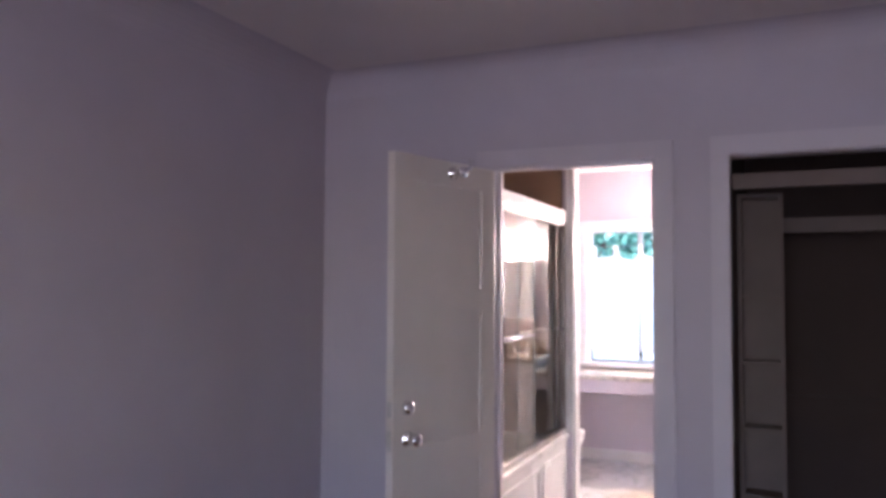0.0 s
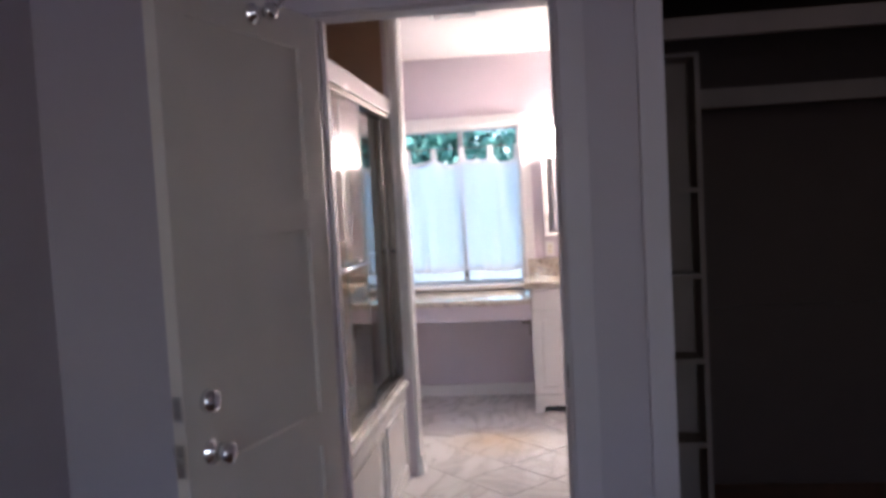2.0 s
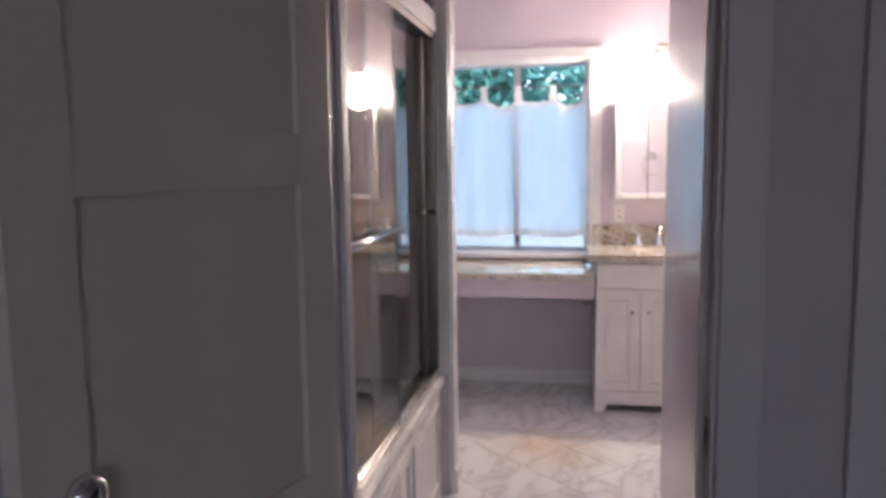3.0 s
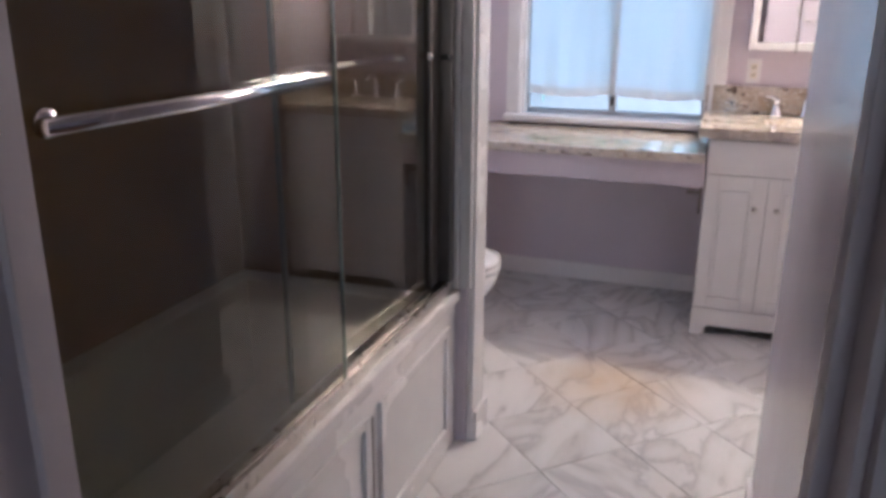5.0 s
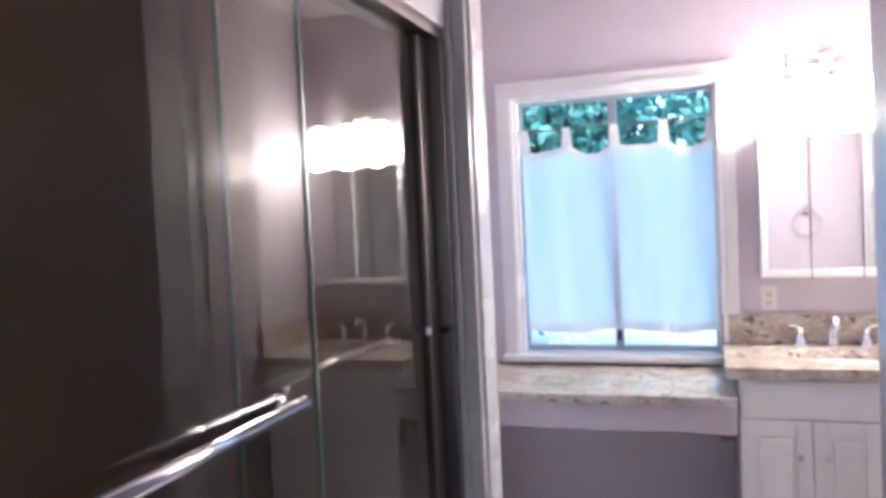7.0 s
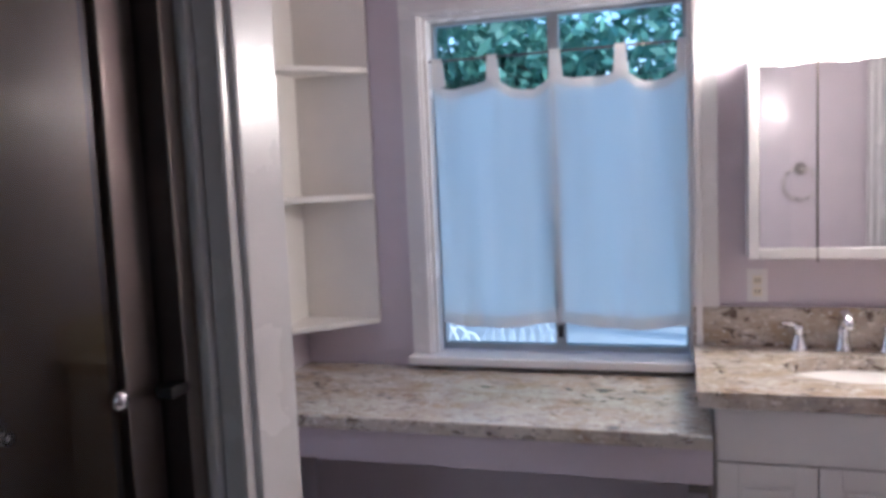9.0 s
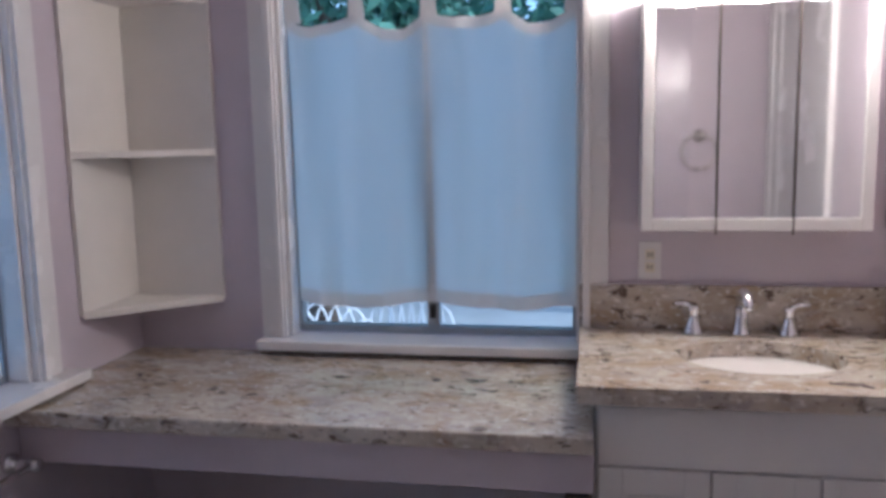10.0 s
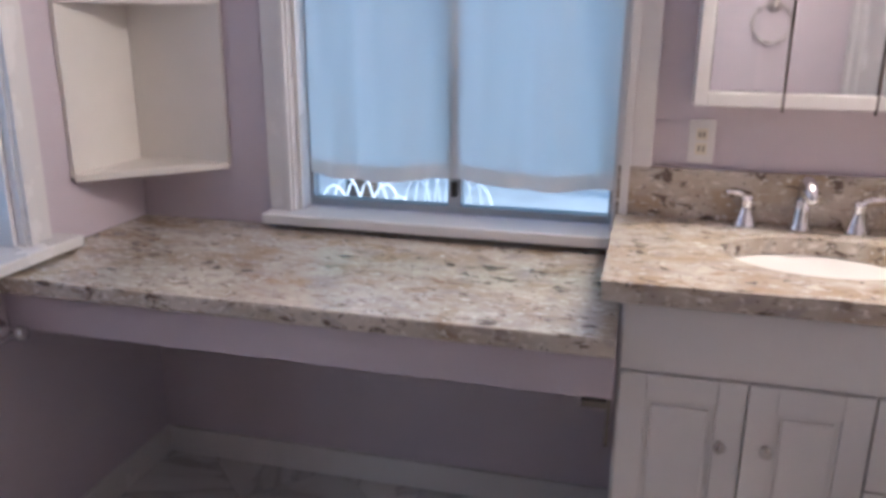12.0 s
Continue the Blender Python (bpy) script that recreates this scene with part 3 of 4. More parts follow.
# ---- toilet ----


def oval(bm, cx, cy, rows, n=32):
    """Stacked rounded rings: (z, back, front, half width), the front longer than the back, facing +x."""
    rings = []
    for z, bk, fr, hw in rows:
        ring = []
        for k in range(n):
            g = k * math.tau / n
            c, s = math.cos(g), math.sin(g)
            ring.append(bm.verts.new((cx + (fr if c > 0 else bk) * math.copysign(abs(c) ** (1.0 if c > 0 else 0.6), c), cy + hw * s, z)))
        rings.append(ring)
    for r0, r1 in zip(rings, rings[1:]):
        for k in range(n):
            bm.faces.new((r0[k], r0[(k + 1) % n], r1[(k + 1) % n], r1[k]))
    bm.faces.new(rings[0])
    bm.faces.new(rings[-1])
    return bm


TY = 5.155
t = thing("toilet", (-0.72, TY, 0), "white porcelain two-piece toilet with closed lid", "toilet")
part("bowl", oval(bmesh.new(), -0.645, TY, [(0, 0.22, 0.12, 0.10), (0.05, 0.22, 0.11, 0.095), (0.16, 0.2, 0.12, 0.10), (0.26, 0.2, 0.17, 0.14), (0.34, 0.21, 0.225, 0.175), (0.385, 0.21, 0.24, 0.185), (0.395, 0.2, 0.23, 0.178)]), CHINA, t, smooth=True)
part("seat", oval(bmesh.new(), -0.645, TY, [(0.397, 0.18, 0.235, 0.18), (0.402, 0.19, 0.245, 0.188), (0.415, 0.19, 0.245, 0.188), (0.42, 0.18, 0.235, 0.18)]), CHINA, t, smooth=True)
part("lid", oval(bmesh.new(), -0.645, TY, [(0.422, 0.18, 0.235, 0.18), (0.427, 0.19, 0.246, 0.189), (0.437, 0.19, 0.244, 0.187), (0.447, 0.16, 0.20, 0.15), (0.450, 0.10, 0.12, 0.09)]), CHINA, t, smooth=True)
part("tank", boxes((LX + 0.012, TY - 0.21, 0.37, -0.925, TY + 0.21, 0.615), bevel=0.03), CHINA, t)
part("tank_lid", boxes((LX + 0.008, TY - 0.225, 0.615, -0.91, TY + 0.225, 0.65), bevel=0.012), CHINA, t)
bm = bmesh.new()
tube(bm, [(-0.925, TY - 0.15, 0.56), (-0.91, TY - 0.15, 0.56), (-0.905, TY - 0.09, 0.555)], 0.008, 10)
part("flush_lever", bm, CHROME, t, smooth=True)

# ---- vanity desk and cabinet ----
DSX = 0.258
t = thing("granite_desk", (-0.43, 6.03, 0.73), "wall-to-wall speckled beige granite counter with open knee space", "counter")
part("slab", boxes((LX + 0.002, 5.718, 0.736, DSX, WY - 0.003, 0.774), bevel=0.006), GRANITE, t, "polished speckled beige granite slab")
part("apron_board", boxes((LX + 0.002, 5.764, 0.632, DSX, 5.782, 0.7355), bevel=0.002), WALL, t, "lavender painted apron board")
part("cleat", boxes((LX + 0.015, 5.782, 0.69, LX + 0.04, WY - 0.016, 0.7355)), WALL, t)
t = thing("desk_bracket", (0.24, 5.80, 0.6), "small dark metal bracket under the counter end", "bracket")
part("bracket_arm", boxes((DSX - 0.012, 5.784, 0.52, DSX - 0.002, 5.80, 0.7355), (DSX - 0.06, 5.784, 0.60, DSX - 0.012, 5.80, 0.615), bevel=0.001), STEEL, t)

VX0, VX1, VF, VB = 0.263, 1.005, 5.802, WY - 0.004
t = thing("vanity_cabinet", (0.64, 6.05, 0), "white lacquered vanity cabinet with raised-panel doors", "cabinet")
part("body", boxes((VX0, VF, 0.10, VX1, VB, 0.829), bevel=0.002), CABW, t)
for a in (VX0, VX1 - 0.06):
    part("foot", boxes((a, VF + 0.006, 0.0, a + 0.06, VB, 0.0995), bevel=0.002), CABW, t)
bm = bmesh.new()
# skirt board with an arched cut-out
pts = [(VX0, 0), (VX0 + 0.045, 0), (VX0 + 0.055, 0.03), (VX0 + 0.075, 0.045), (VX1 - 0.075, 0.045), (VX1 - 0.055, 0.03), (VX1 - 0.045, 0), (VX1, 0), (VX1, 0.118), (VX0, 0.118)]
fr = [bm.verts.new((x, VF - 0.014, z)) for x, z in pts]
bk = [bm.verts.new((x, VF + 0.004, z)) for x, z in pts]
bm.faces.new(fr)
bm.faces.new(bk[::-1])
for k in range(len(pts)):
    bm.faces.new((fr[k], fr[(k + 1) % len(pts)], bk[(k + 1) % len(pts)], bk[k]))
part("skirt", bm, CABW, t)
part("top_rail", boxes((VX0 + 0.004, VF - 0.012, 0.688, VX1 - 0.004, VF - 0.0, 0.822), bevel=0.003), CABW, t)


def raised(name, parent, x0, x1, z0, z1, stile=0.05):
    y = VF
    d = part(name, boxes((x0, y - 0.018, z0, x0 + stile, y - 0.001, z1), (x1 - stile, y - 0.018, z0, x1, y - 0.001, z1), (x0 + stile, y - 0.018, z0, x1 - stile, y - 0.001, z0 + stile), (x0 + stile, y - 0.018, z1 - stile, x1 - stile, y - 0.001, z1), bevel=0.003), CABW, parent)
    part("raised_panel", box(box(bmesh.new(), x0 + stile, y - 0.010, z0 + stile, x1 - stile, y - 0.001, z1 - stile), x0 + stile + 0.012, y - 0.017, z0 + stile + 0.012, x1 - stile - 0.012, y - 0.004, z1 - stile - 0.012, 0.006), CABW, d)
    return d


def knob(x, z, parent, y=None):
    y = VF - 0.018 if y is None else y
    part("knob", lathe(bmesh.new(), (x, y, z), [(0.006, 0), (0.005, -0.012), (0.011, -0.016), (0.0115, -0.020), (0.009, -0.025), (0.003, -0.027)], "y", 16), NICKEL, parent, "round brushed nickel knob", smooth=True)


for x0, x1, kx2 in ((0.268, 0.498, 0.459), (0.502, 0.714, 0.540)):
    d = raised("door", t, x0, x1, 0.122, 0.684)
    knob(kx2, 0.56, d)
for z0, z1 in ((0.122, 0.307), (0.311, 0.496), (0.50, 0.684)):
    d = raised("drawer", t, 0.718, VX1 - 0.004, z0, z1, 0.035)
    knob((0.718 + VX1) / 2, (z0 + z1) / 2, d)

# granite vanity top with an oval basin
t = thing("granite_countertop", (0.58, 5.9, 0.84), "speckled beige granite vanity top with backsplash", "countertop")
SX, SYY, SA, SB = 0.642, 6.035, 0.186, 0.145
bm = bmesh.new()
x0, x1, ya, yb, za, zb = 0.223, RX - 0.003, 5.760, WY - 0.004, 0.831, 0.870
n = 52
angles = sorted([k * math.tau / 48 for k in range(48)] + [math.atan2(cy - SYY, cx - SX) % math.tau for cx in (x0, x1) for cy in (ya, yb)])
top_i, top_o, bot_i, bot_o = [], [], [], []
for g in angles:
    c, s = math.cos(g), math.sin(g)
    f = min((x1 - SX) / c if c > 1e-6 else ((x0 - SX) / c if c < -1e-6 else 9), (yb - SYY) / s if s > 1e-6 else ((ya - SYY) / s if s < -1e-6 else 9))
    top_i.append(bm.verts.new((SX + SA * c, SYY + SB * s, zb)))
    bot_i.append(bm.verts.new((SX + SA * c, SYY + SB * s, za)))
    top_o.append(bm.verts.new((SX + f * c, SYY + f * s, zb)))
    bot_o.append(bm.verts.new((SX + f * c, SYY + f * s, za)))
for k in range(n):
    j = (k + 1) % n
    bm.faces.new((top_i[k], top_i[j], top_o[j], top_o[k]))
    bm.faces.new((bot_i[k], bot_o[k], bot_o[j], bot_i[j]))
    bm.faces.new((top_i[k], bot_i[k], bot_i[j], top_i[j]))
    bm.faces.new((top_o[k], top_o[j], bot_o[j], bot_o[k]))
part("slab", bm, GRANITE, t)
part("backsplash", boxes((x0, WY - 0.026, 0.8705, x1, WY - 0.003, 0.988), bevel=0.003), GRANITE, t)
part("side_splash", boxes((RX - 0.024, 5.78, 0.8705, RX - 0.003, WY - 0.027, 0.988), bevel=0.003), GRANITE, t)
t = thing("sink_basin", (SX, SYY, 0.8), "white oval undermount porcelain basin", "sink")
bm = bmesh.new()
rings = []
for k2 in range(9):
    g2 = k2 / 8 * math.pi / 2
    rings.append([bm.verts.new((SX + (SA + 0.004) * math.cos(g2) * math.cos(k * math.tau / n) + 0.0, SYY + (SB + 0.004) * math.cos(g2) * math.sin(k * math.tau / n), 0.8305 - 0.13 * math.sin(g2) ** 0.8)) for k in range(n)] if k2 < 8 else None)
rings = rings[:8]
for r0, r1 in zip(rings, rings[1:]):
    for k in range(n):
        bm.faces.new((r0[k], r0[(k + 1) % n], r1[(k + 1) % n], r1[k]))
bm.faces.new(rings[-1])
p = part("bowl", bm, CHINA, t, smooth=True)
sol = p.modifiers.new("thickness", "SOLIDIFY")
sol.thickness, sol.offset = 0.008, 1.0
part("drain", lathe(bmesh.new(), (SX, SYY, 0.704), [(0.022, 0), (0.022, 0.004), (0.016, 0.006), (0.004, 0.003)], "z", 18), CHROME, t)

FY = 6.243
t = thing("faucet", (0.635, FY, 0.87), "chrome widespread faucet with two lever handles", "faucet")
bm = bmesh.new()
lathe(bm, (0.635, FY, 0.8705), [(0.026, 0), (0.026, 0.006), (0.02, 0.016), (0.017, 0.04), (0.016, 0.07)], "z", 20)
tube(bm, [(0.635, FY, 0.930), (0.635, FY - 0.004, 0.962), (0.635, FY - 0.03, 0.985), (0.635, FY - 0.07, 0.982), (0.635, FY - 0.10, 0.955)], [0.016, 0.016, 0.015, 0.013, 0.012], 14)
part("spout", bm, CHROME, t, smooth=True)
for x, s in ((0.517, -1), (0.753, 1)):
    bm = bmesh.new()
    lathe(bm, (x, FY, 0.8705), [(0.027, 0), (0.027, 0.006), (0.022, 0.015), (0.014, 0.04), (0.012, 0.058), (0.016, 0.064), (0.012, 0.074)], "z", 20)
    tube(bm, [(x, FY, 0.940), (x + s * 0.022, FY - 0.005, 0.950), (x + s * 0.048, FY - 0.01, 0.952)], [0.008, 0.007, 0.005], 10)
    part("handle", bm, CHROME, t, smooth=True)

# ---- mirror cabinet, lamp, outlet, towel ring ----
MX0, MX1, MZ0, MZ1, MF = 0.378, 0.926, 1.145, 1.727, WY - 0.12
t = thing("mirror_cabinet", (0.66, WY - 0.06, 1.1), "white framed medicine cabinet with three mirror doors", "cabinet")
part("body", boxes((MX0, MF + 0.018, MZ0, MX1, WY - 0.001, MZ1), bevel=0.003), CABW, t)
part("frame", boxes((MX0, MF, MZ0, MX0 + 0.028, MF + 0.017, MZ1), (MX1 - 0.028, MF, MZ0, MX1, MF + 0.017, MZ1), (MX0 + 0.028, MF, MZ0, MX1 - 0.028, MF + 0.017, MZ0 + 0.032), (MX0 + 0.028, MF, MZ1 - 0.028, MX1 - 0.028, MF + 0.017, MZ1), bevel=0.004), CABW, t, "white bevelled frame")
edges = [MX0 + 0.028, MX0 + (MX1 - MX0) / 3, MX0 + (MX1 - MX0) * 2 / 3, MX1 - 0.028]
for k in range(3):
    a, wx = edges[k], edges[k + 1] - edges[k]
    d = part("mirror_door", boxes((a + 0.002, MF + 0.006, MZ0 + 0.034, a + wx - 0.002, MF + 0.017, MZ1 - 0.03), bevel=0.001), MIRROR, t, "mirror glass door")
    if k:
        part("seam", boxes((a - 0.002, MF - 0.0015, MZ0 - 0.008, a + 0.002, MF + 0.008, MZ1)), STEEL, t)

t = thing("vanity_lamp", (0.65, WY - 0.05, 1.98), "brushed nickel two-rod vanity lamp with three lit opal shades", "wall lamp")
LMY = WY - 0.115
part("back_plate", lathe(bmesh.new(), (0.65, WY - 0.001, 1.975), [(0.075, 0), (0.075, -0.012), (0.06, -0.022), (0.02, -0.03)], "y", 28, sx=1.0, sy=0.8), NICKEL, t, smooth=True)
bm = bmesh.new()
tube(bm, [(0.65, WY - 0.02, 1.985), (0.65, LMY, 1.985)], 0.010, 10)
part("arm", bm, NICKEL, t, smooth=True)
for z in (1.965, 2.005):
    bm = bmesh.new()
    tube(bm, [(0.418, LMY, z), (0.882, LMY, z)], 0.005, 8)
    part("rod", bm, NICKEL, t, smooth=True)
for x in (0.49, 0.65, 0.81):
    bm = bmesh.new()
    tube(bm, [(x, LMY, 2.022), (x, LMY, 1.93)], 0.007, 8)
    lathe(bm, (x, LMY, 1.905), [(0.034, 0), (0.033, 0.01), (0.018, 0.03), (0.010, 0.036)], "z", 18)
    part("socket", bm, NICKEL, t, smooth=True)
    bm = bmesh.new()
    lathe(bm, (x, LMY, 1.80), [(0.05, 0), (0.064, 0.004), (0.066, 0.018), (0.058, 0.055), (0.045, 0.09), (0.034, 0.108)], "z", 24)
    part("shade", bm, SHADE, t, "glowing opal glass shade", smooth=True)
for x in (0.49, 0.65, 0.81):
    lp = new("vanity_bulb", bpy.data.lights.new("vanity_bulb", "POINT"))
    lp.data.energy, lp.data.color, lp.data.shadow_soft_size = 5.2, (1.0, 0.75, 0.53), 0.05
    lp.location = (x, LMY - 0.03, 1.745)

t = thing("wall_outlet", (0.41, WY, 1.05), "almond duplex wall outlet above the backsplash", "outlet")
part("cover_plate", boxes((0.380, WY - 0.006, 1.000, 0.440, WY - 0.0005, 1.104), bevel=0.002), WHITE, t)
for z in (1.035, 1.069):
    r = part("receptacle", boxes((0.397, WY - 0.009, z - 0.014, 0.423, WY - 0.006, z + 0.014), bevel=0.0015), OUTLETP, t)
    for x in (0.405, 0.415):
        part("slot", boxes((x - 0.0015, WY - 0.0098, z - 0.006, x + 0.0015, WY - 0.009, z + 0.006)), SLOT, r)

t = thing("towel_ring", (0.735, BLY, 1.385), "brushed nickel towel ring on the closet wall", "towel ring")
part("mount", lathe(bmesh.new(), (0.735, BLY + 0.0005, 1.385), [(0.028, 0), (0.028, 0.008), (0.014, 0.014), (0.012, 0.045), (0.018, 0.052), (0.006, 0.056)], "y", 18), NICKEL, t, smooth=True)
bm = bmesh.new()
tube(bm, [(0.73 + 0.075 * math.sin(g), BLY + 0.045, 1.315 + 0.075 * math.cos(g)) for g in [radians(10 + a * 10) for a in range(0, 35)]], 0.005, 8)
part("ring", bm, NICKEL, t, smooth=True)

# a second, closed door in the right wall
t = tagged(new("door_2"), "closed white panelled door in the side wall", "door", kind="structure")
d0, d1 = 4.70, 5.44
part("leaf", boxes((RX - 0.012, d0, 0.01, RX - 0.002, d0 + 0.10, 2.02), (RX - 0.012, d1 - 0.10, 0.01, RX - 0.002, d1, 2.02), (RX - 0.012, d0 + 0.1, 0.01, RX - 0.002, d1 - 0.1, 0.22), (RX - 0.012, d0 + 0.1, 0.85, RX - 0.002, d1 - 0.1, 0.95), (RX - 0.012, d0 + 0.1, 1.38, RX - 0.002, d1 - 0.1, 1.48), (RX - 0.012, d0 + 0.1, 1.91, RX - 0.002, d1 - 0.1, 2.02), (RX - 0.005, d0 + 0.1, 0.2, RX - 0.001, d1 - 0.1, 1.93), bevel=0.002), WHITE, t)
part("casing", boxes((RX - 0.022, d0 - 0.07, 0, RX - 0.001, d0 - 0.002, 2.03), (RX - 0.022, d1 + 0.002, 0, RX - 0.001, d1 + 0.07, 2.03), (RX - 0.024, d0 - 0.07, 2.03, RX - 0.001, d1 + 0.07, 2.10), bevel=0.004), WHITE, t)
part("knob", lathe(bmesh.new(), (RX - 0.012, d1 - 0.06, 0.95), [(0.028, 0), (0.028, -0.006), (0.012, -0.012), (0.011, -0.03), (0.026, -0.04), (0.022, -0.058), (0.006, -0.062)], "x", 18), CHROME, t, smooth=True)



def vent_grille(name, label, at, along, across, out, w, h, slats):
    """A framed grille on a surface: along and across span it, out points into the room."""
    t = thing(name, at, label, "vent")
    a, b, o, c = Vector(along), Vector(across), Vector(out), Vector(at)

    def slab(u0, v0, u1, v1, d0, d1):
        p, q = c + a * u0 + b * v0 + o * d0, c + a * u1 + b * v1 + o * d1
        return box(bmesh.new(), *[min(m, n) for m, n in zip(p, q)], *[max(m, n) for m, n in zip(p, q)], 0.002)

    f = 0.022
    for row in ((-w, -h, -w + f, h), (w - f, -h, w, h), (-w + f, -h, w - f, -h + f), (-w + f, h - f, w - f, h)):
        part("frame", slab(*row, 0.0005, 0.014), WHITE, t)
    part("backing", slab(-w + f, -h + f, w - f, h - f, 0.0005, 0.003), STEEL, t, "dark duct opening")
    for k in range(slats):
        v = -h + f + (k + 0.5) * (2 * h - 2 * f) / slats
        part("slat", slab(-w + f, v - 0.004, w - f, v + 0.004, 0.003, 0.012), WHITE, t)


vent_grille("ceiling_vent", "white slatted exhaust vent in the bathroom ceiling", (-0.07, 4.94, CZ), (1, 0, 0), (0, 1, 0), (0, 0, -1), 0.14, 0.13, 12)
t = thing("wall_panel", (RX, 4.86, 2.24), "small pale square cover plate above the side door", "cover plate")
part("plate", boxes((RX - 0.012, 4.74, 2.13, RX - 0.0005, 4.98, 2.34), bevel=0.003), WHITE, t)

# ---- corner shelf ----
t = thing("corner_shelf", (-0.98, 6.2, 0.9), "cream painted triangular corner shelf unit on the wall", "shelf")
CL, CW = 0.292, 0.288
ZS = (0.932, 1.366, 1.797, 2.16)
part("side_panel", boxes((LX + 0.001, WY - CL, ZS[0], LX + 0.014, WY - 0.015, ZS[-1]), bevel=0.002), SHELFW, t)
part("side_panel", boxes((LX + 0.014, WY - 0.015, ZS[0], LX + CW, WY - 0.001, ZS[-1]), bevel=0.002), SHELFW, t)
for z in ZS:
    bm = bmesh.new()
    tri = [(LX + 0.0145, WY - 0.0155), (LX + 0.0145, WY - CL), (LX + CW, WY - 0.0155)]
    lo = [bm.verts.new((x, y, z - 0.009)) for x, y in tri]
    hi = [bm.verts.new((x, y, z + 0.009)) for x, y in tri]
    bm.faces.new(lo)
    bm.faces.new(hi)
    for k in range(3):
        bm.faces.new((lo[k], lo[(k + 1) % 3], hi[(k + 1) % 3], hi[k]))
    part("shelf_board", bm, SHELFW, t)

# ---- toilet paper / towel bar under the side window ----
t = thing("towel_bar", (LX, 5.6, 0.64), "short chrome bar on two posts beside the toilet", "towel bar")
for y in (5.51, 5.725):
    bm = bmesh.new()
    lathe(bm, (LX + 0.0005, y, 0.641), [(0.026, 0), (0.026, 0.008), (0.013, 0.014), (0.012, 0.055), (0.017, 0.06), (0.017, 0.078), (0.006, 0.08)], "x", 16)
    part("post", bm, CHROME, t, smooth=True)
bm = bmesh.new()
tube(bm, [(LX + 0.066, 5.51, 0.641), (LX + 0.066, 5.725, 0.641)], 0.008, 10)
part("bar", bm, CHROME, t, smooth=True)

# ---- curtains ----


def curtain(name, label, place, u0, u1, zb, zt, zr, tabs, seed):
    """A cafe curtain with tabs, scalloped top and soft folds; place maps (u, depth, z)."""
    t = thing(name, place((u0 + u1) / 2, 0, zr), label, "curtain")
    rnd = random.Random(seed)
    ph = [rnd.uniform(0, 6.28) for _ in range(6)]
    nu, nz = 110, 40
    step = (u1 - u0) / (tabs - 1)

    def depth(u, f):
        s = (u - u0) / (u1 - u0)
        return (0.018 * math.sin(s * 12 + ph[0] + 0.8 * f) + 0.012 * math.sin(s * 27 + ph[1] - 1.5 * f + math.sin(s * 7)) + 0.003 * math.sin(s * 57 + ph[2] + 2 * f)) * (0.4 + 0.7 * f) + 0.004 * math.sin(f * 5 + s * 9)

    def top(u):
        g = abs(((u - u0) / step + 0.5) % 1.0 - 0.5) * 2
        return zt - 0.045 * min(1.0, g * 1.5) ** 0.7 * (0.8 + 0.3 * math.sin(u * 17))

    bm = bmesh.new()
    grid = []
    for i in range(nu + 1):
        u = u0 + (u1 - u0) * i / nu
        col = []
        for j in range(nz + 1):
            f = j / nz
            z = top(u) + (zb + 0.045 + 0.006 * math.sin(u * 13 + ph[3]) - top(u)) * f
            col.append(bm.verts.new(place(u, depth(u, f), z)))
        grid.append(col)
    for i in range(nu):
        for j in range(nz):
            bm.faces.new((grid[i][j], grid[i + 1][j], grid[i + 1][j + 1], grid[i][j + 1]))
    part("cloth", bm, CURTAIN, t, "thin white translucent cotton", smooth=True)
    bm = bmesh.new()
    rows = []
    for i in range(nu + 1):
        u = u0 + (u1 - u0) * i / nu
        zz = zb + 0.045 + 0.006 * math.sin(u * 13 + ph[3])
        rows.append((bm.verts.new(place(u, depth(u, 1) - 0.002, zz + 0.002)), bm.verts.new(place(u, depth(u, 1) - 0.002, zz - 0.038))))
    for (a, b), (c, d) in zip(rows, rows[1:]):
        bm.faces.new((a, c, d, b))
    part("hem", bm, HEMT, t, "doubled hem", smooth=True)
    bm = bmesh.new()
    rows = []
    for i in range(nu + 1):
        u = u0 + (u1 - u0) * i / nu
        rows.append([bm.verts.new(place(u, depth(u, f) - 0.0025, top(u) + (zb + 0.045 - top(u)) * f)) for f in (0.0, 0.02, 0.04)])
    for a, b in zip(rows, rows[1:]):
        for k in range(2):
            bm.faces.new((a[k], b[k], b[k + 1], a[k + 1]))
    part("header_band", bm, HEMT, t, "doubled scalloped top band", smooth=True)
    bm = bmesh.new()
    um = u0 + (u1 - u0) * 0.49
    rows = []
    for j in range(nz + 1):
        f = j / nz
        z = top(um) + (zb + 0.045 - top(um)) * f
        rows.append((bm.verts.new(place(um - 0.006, depth(um - 0.006, f) - 0.002, z)), bm.verts.new(place(um + 0.006, depth(um + 0.006, f) - 0.002, z))))
    for (a, b), (c, d) in zip(rows, rows[1:]):
        bm.faces.new((a, b, d, c))
    part("seam", bm, HEMT, t, "stitched vertical seam", smooth=True)
    for k in range(tabs):
        u = min(max(u0 + k * step, u0 + 0.018), u1 - 0.018)
        bm = bmesh.new()
        loop = [(0.004, zt - 0.02), (-0.009, zr - 0.006), (-0.006, zr + 0.008), (0.006, zr + 0.008), (0.009, zr - 0.006), (0.006, zt - 0.02)]
        strips = []
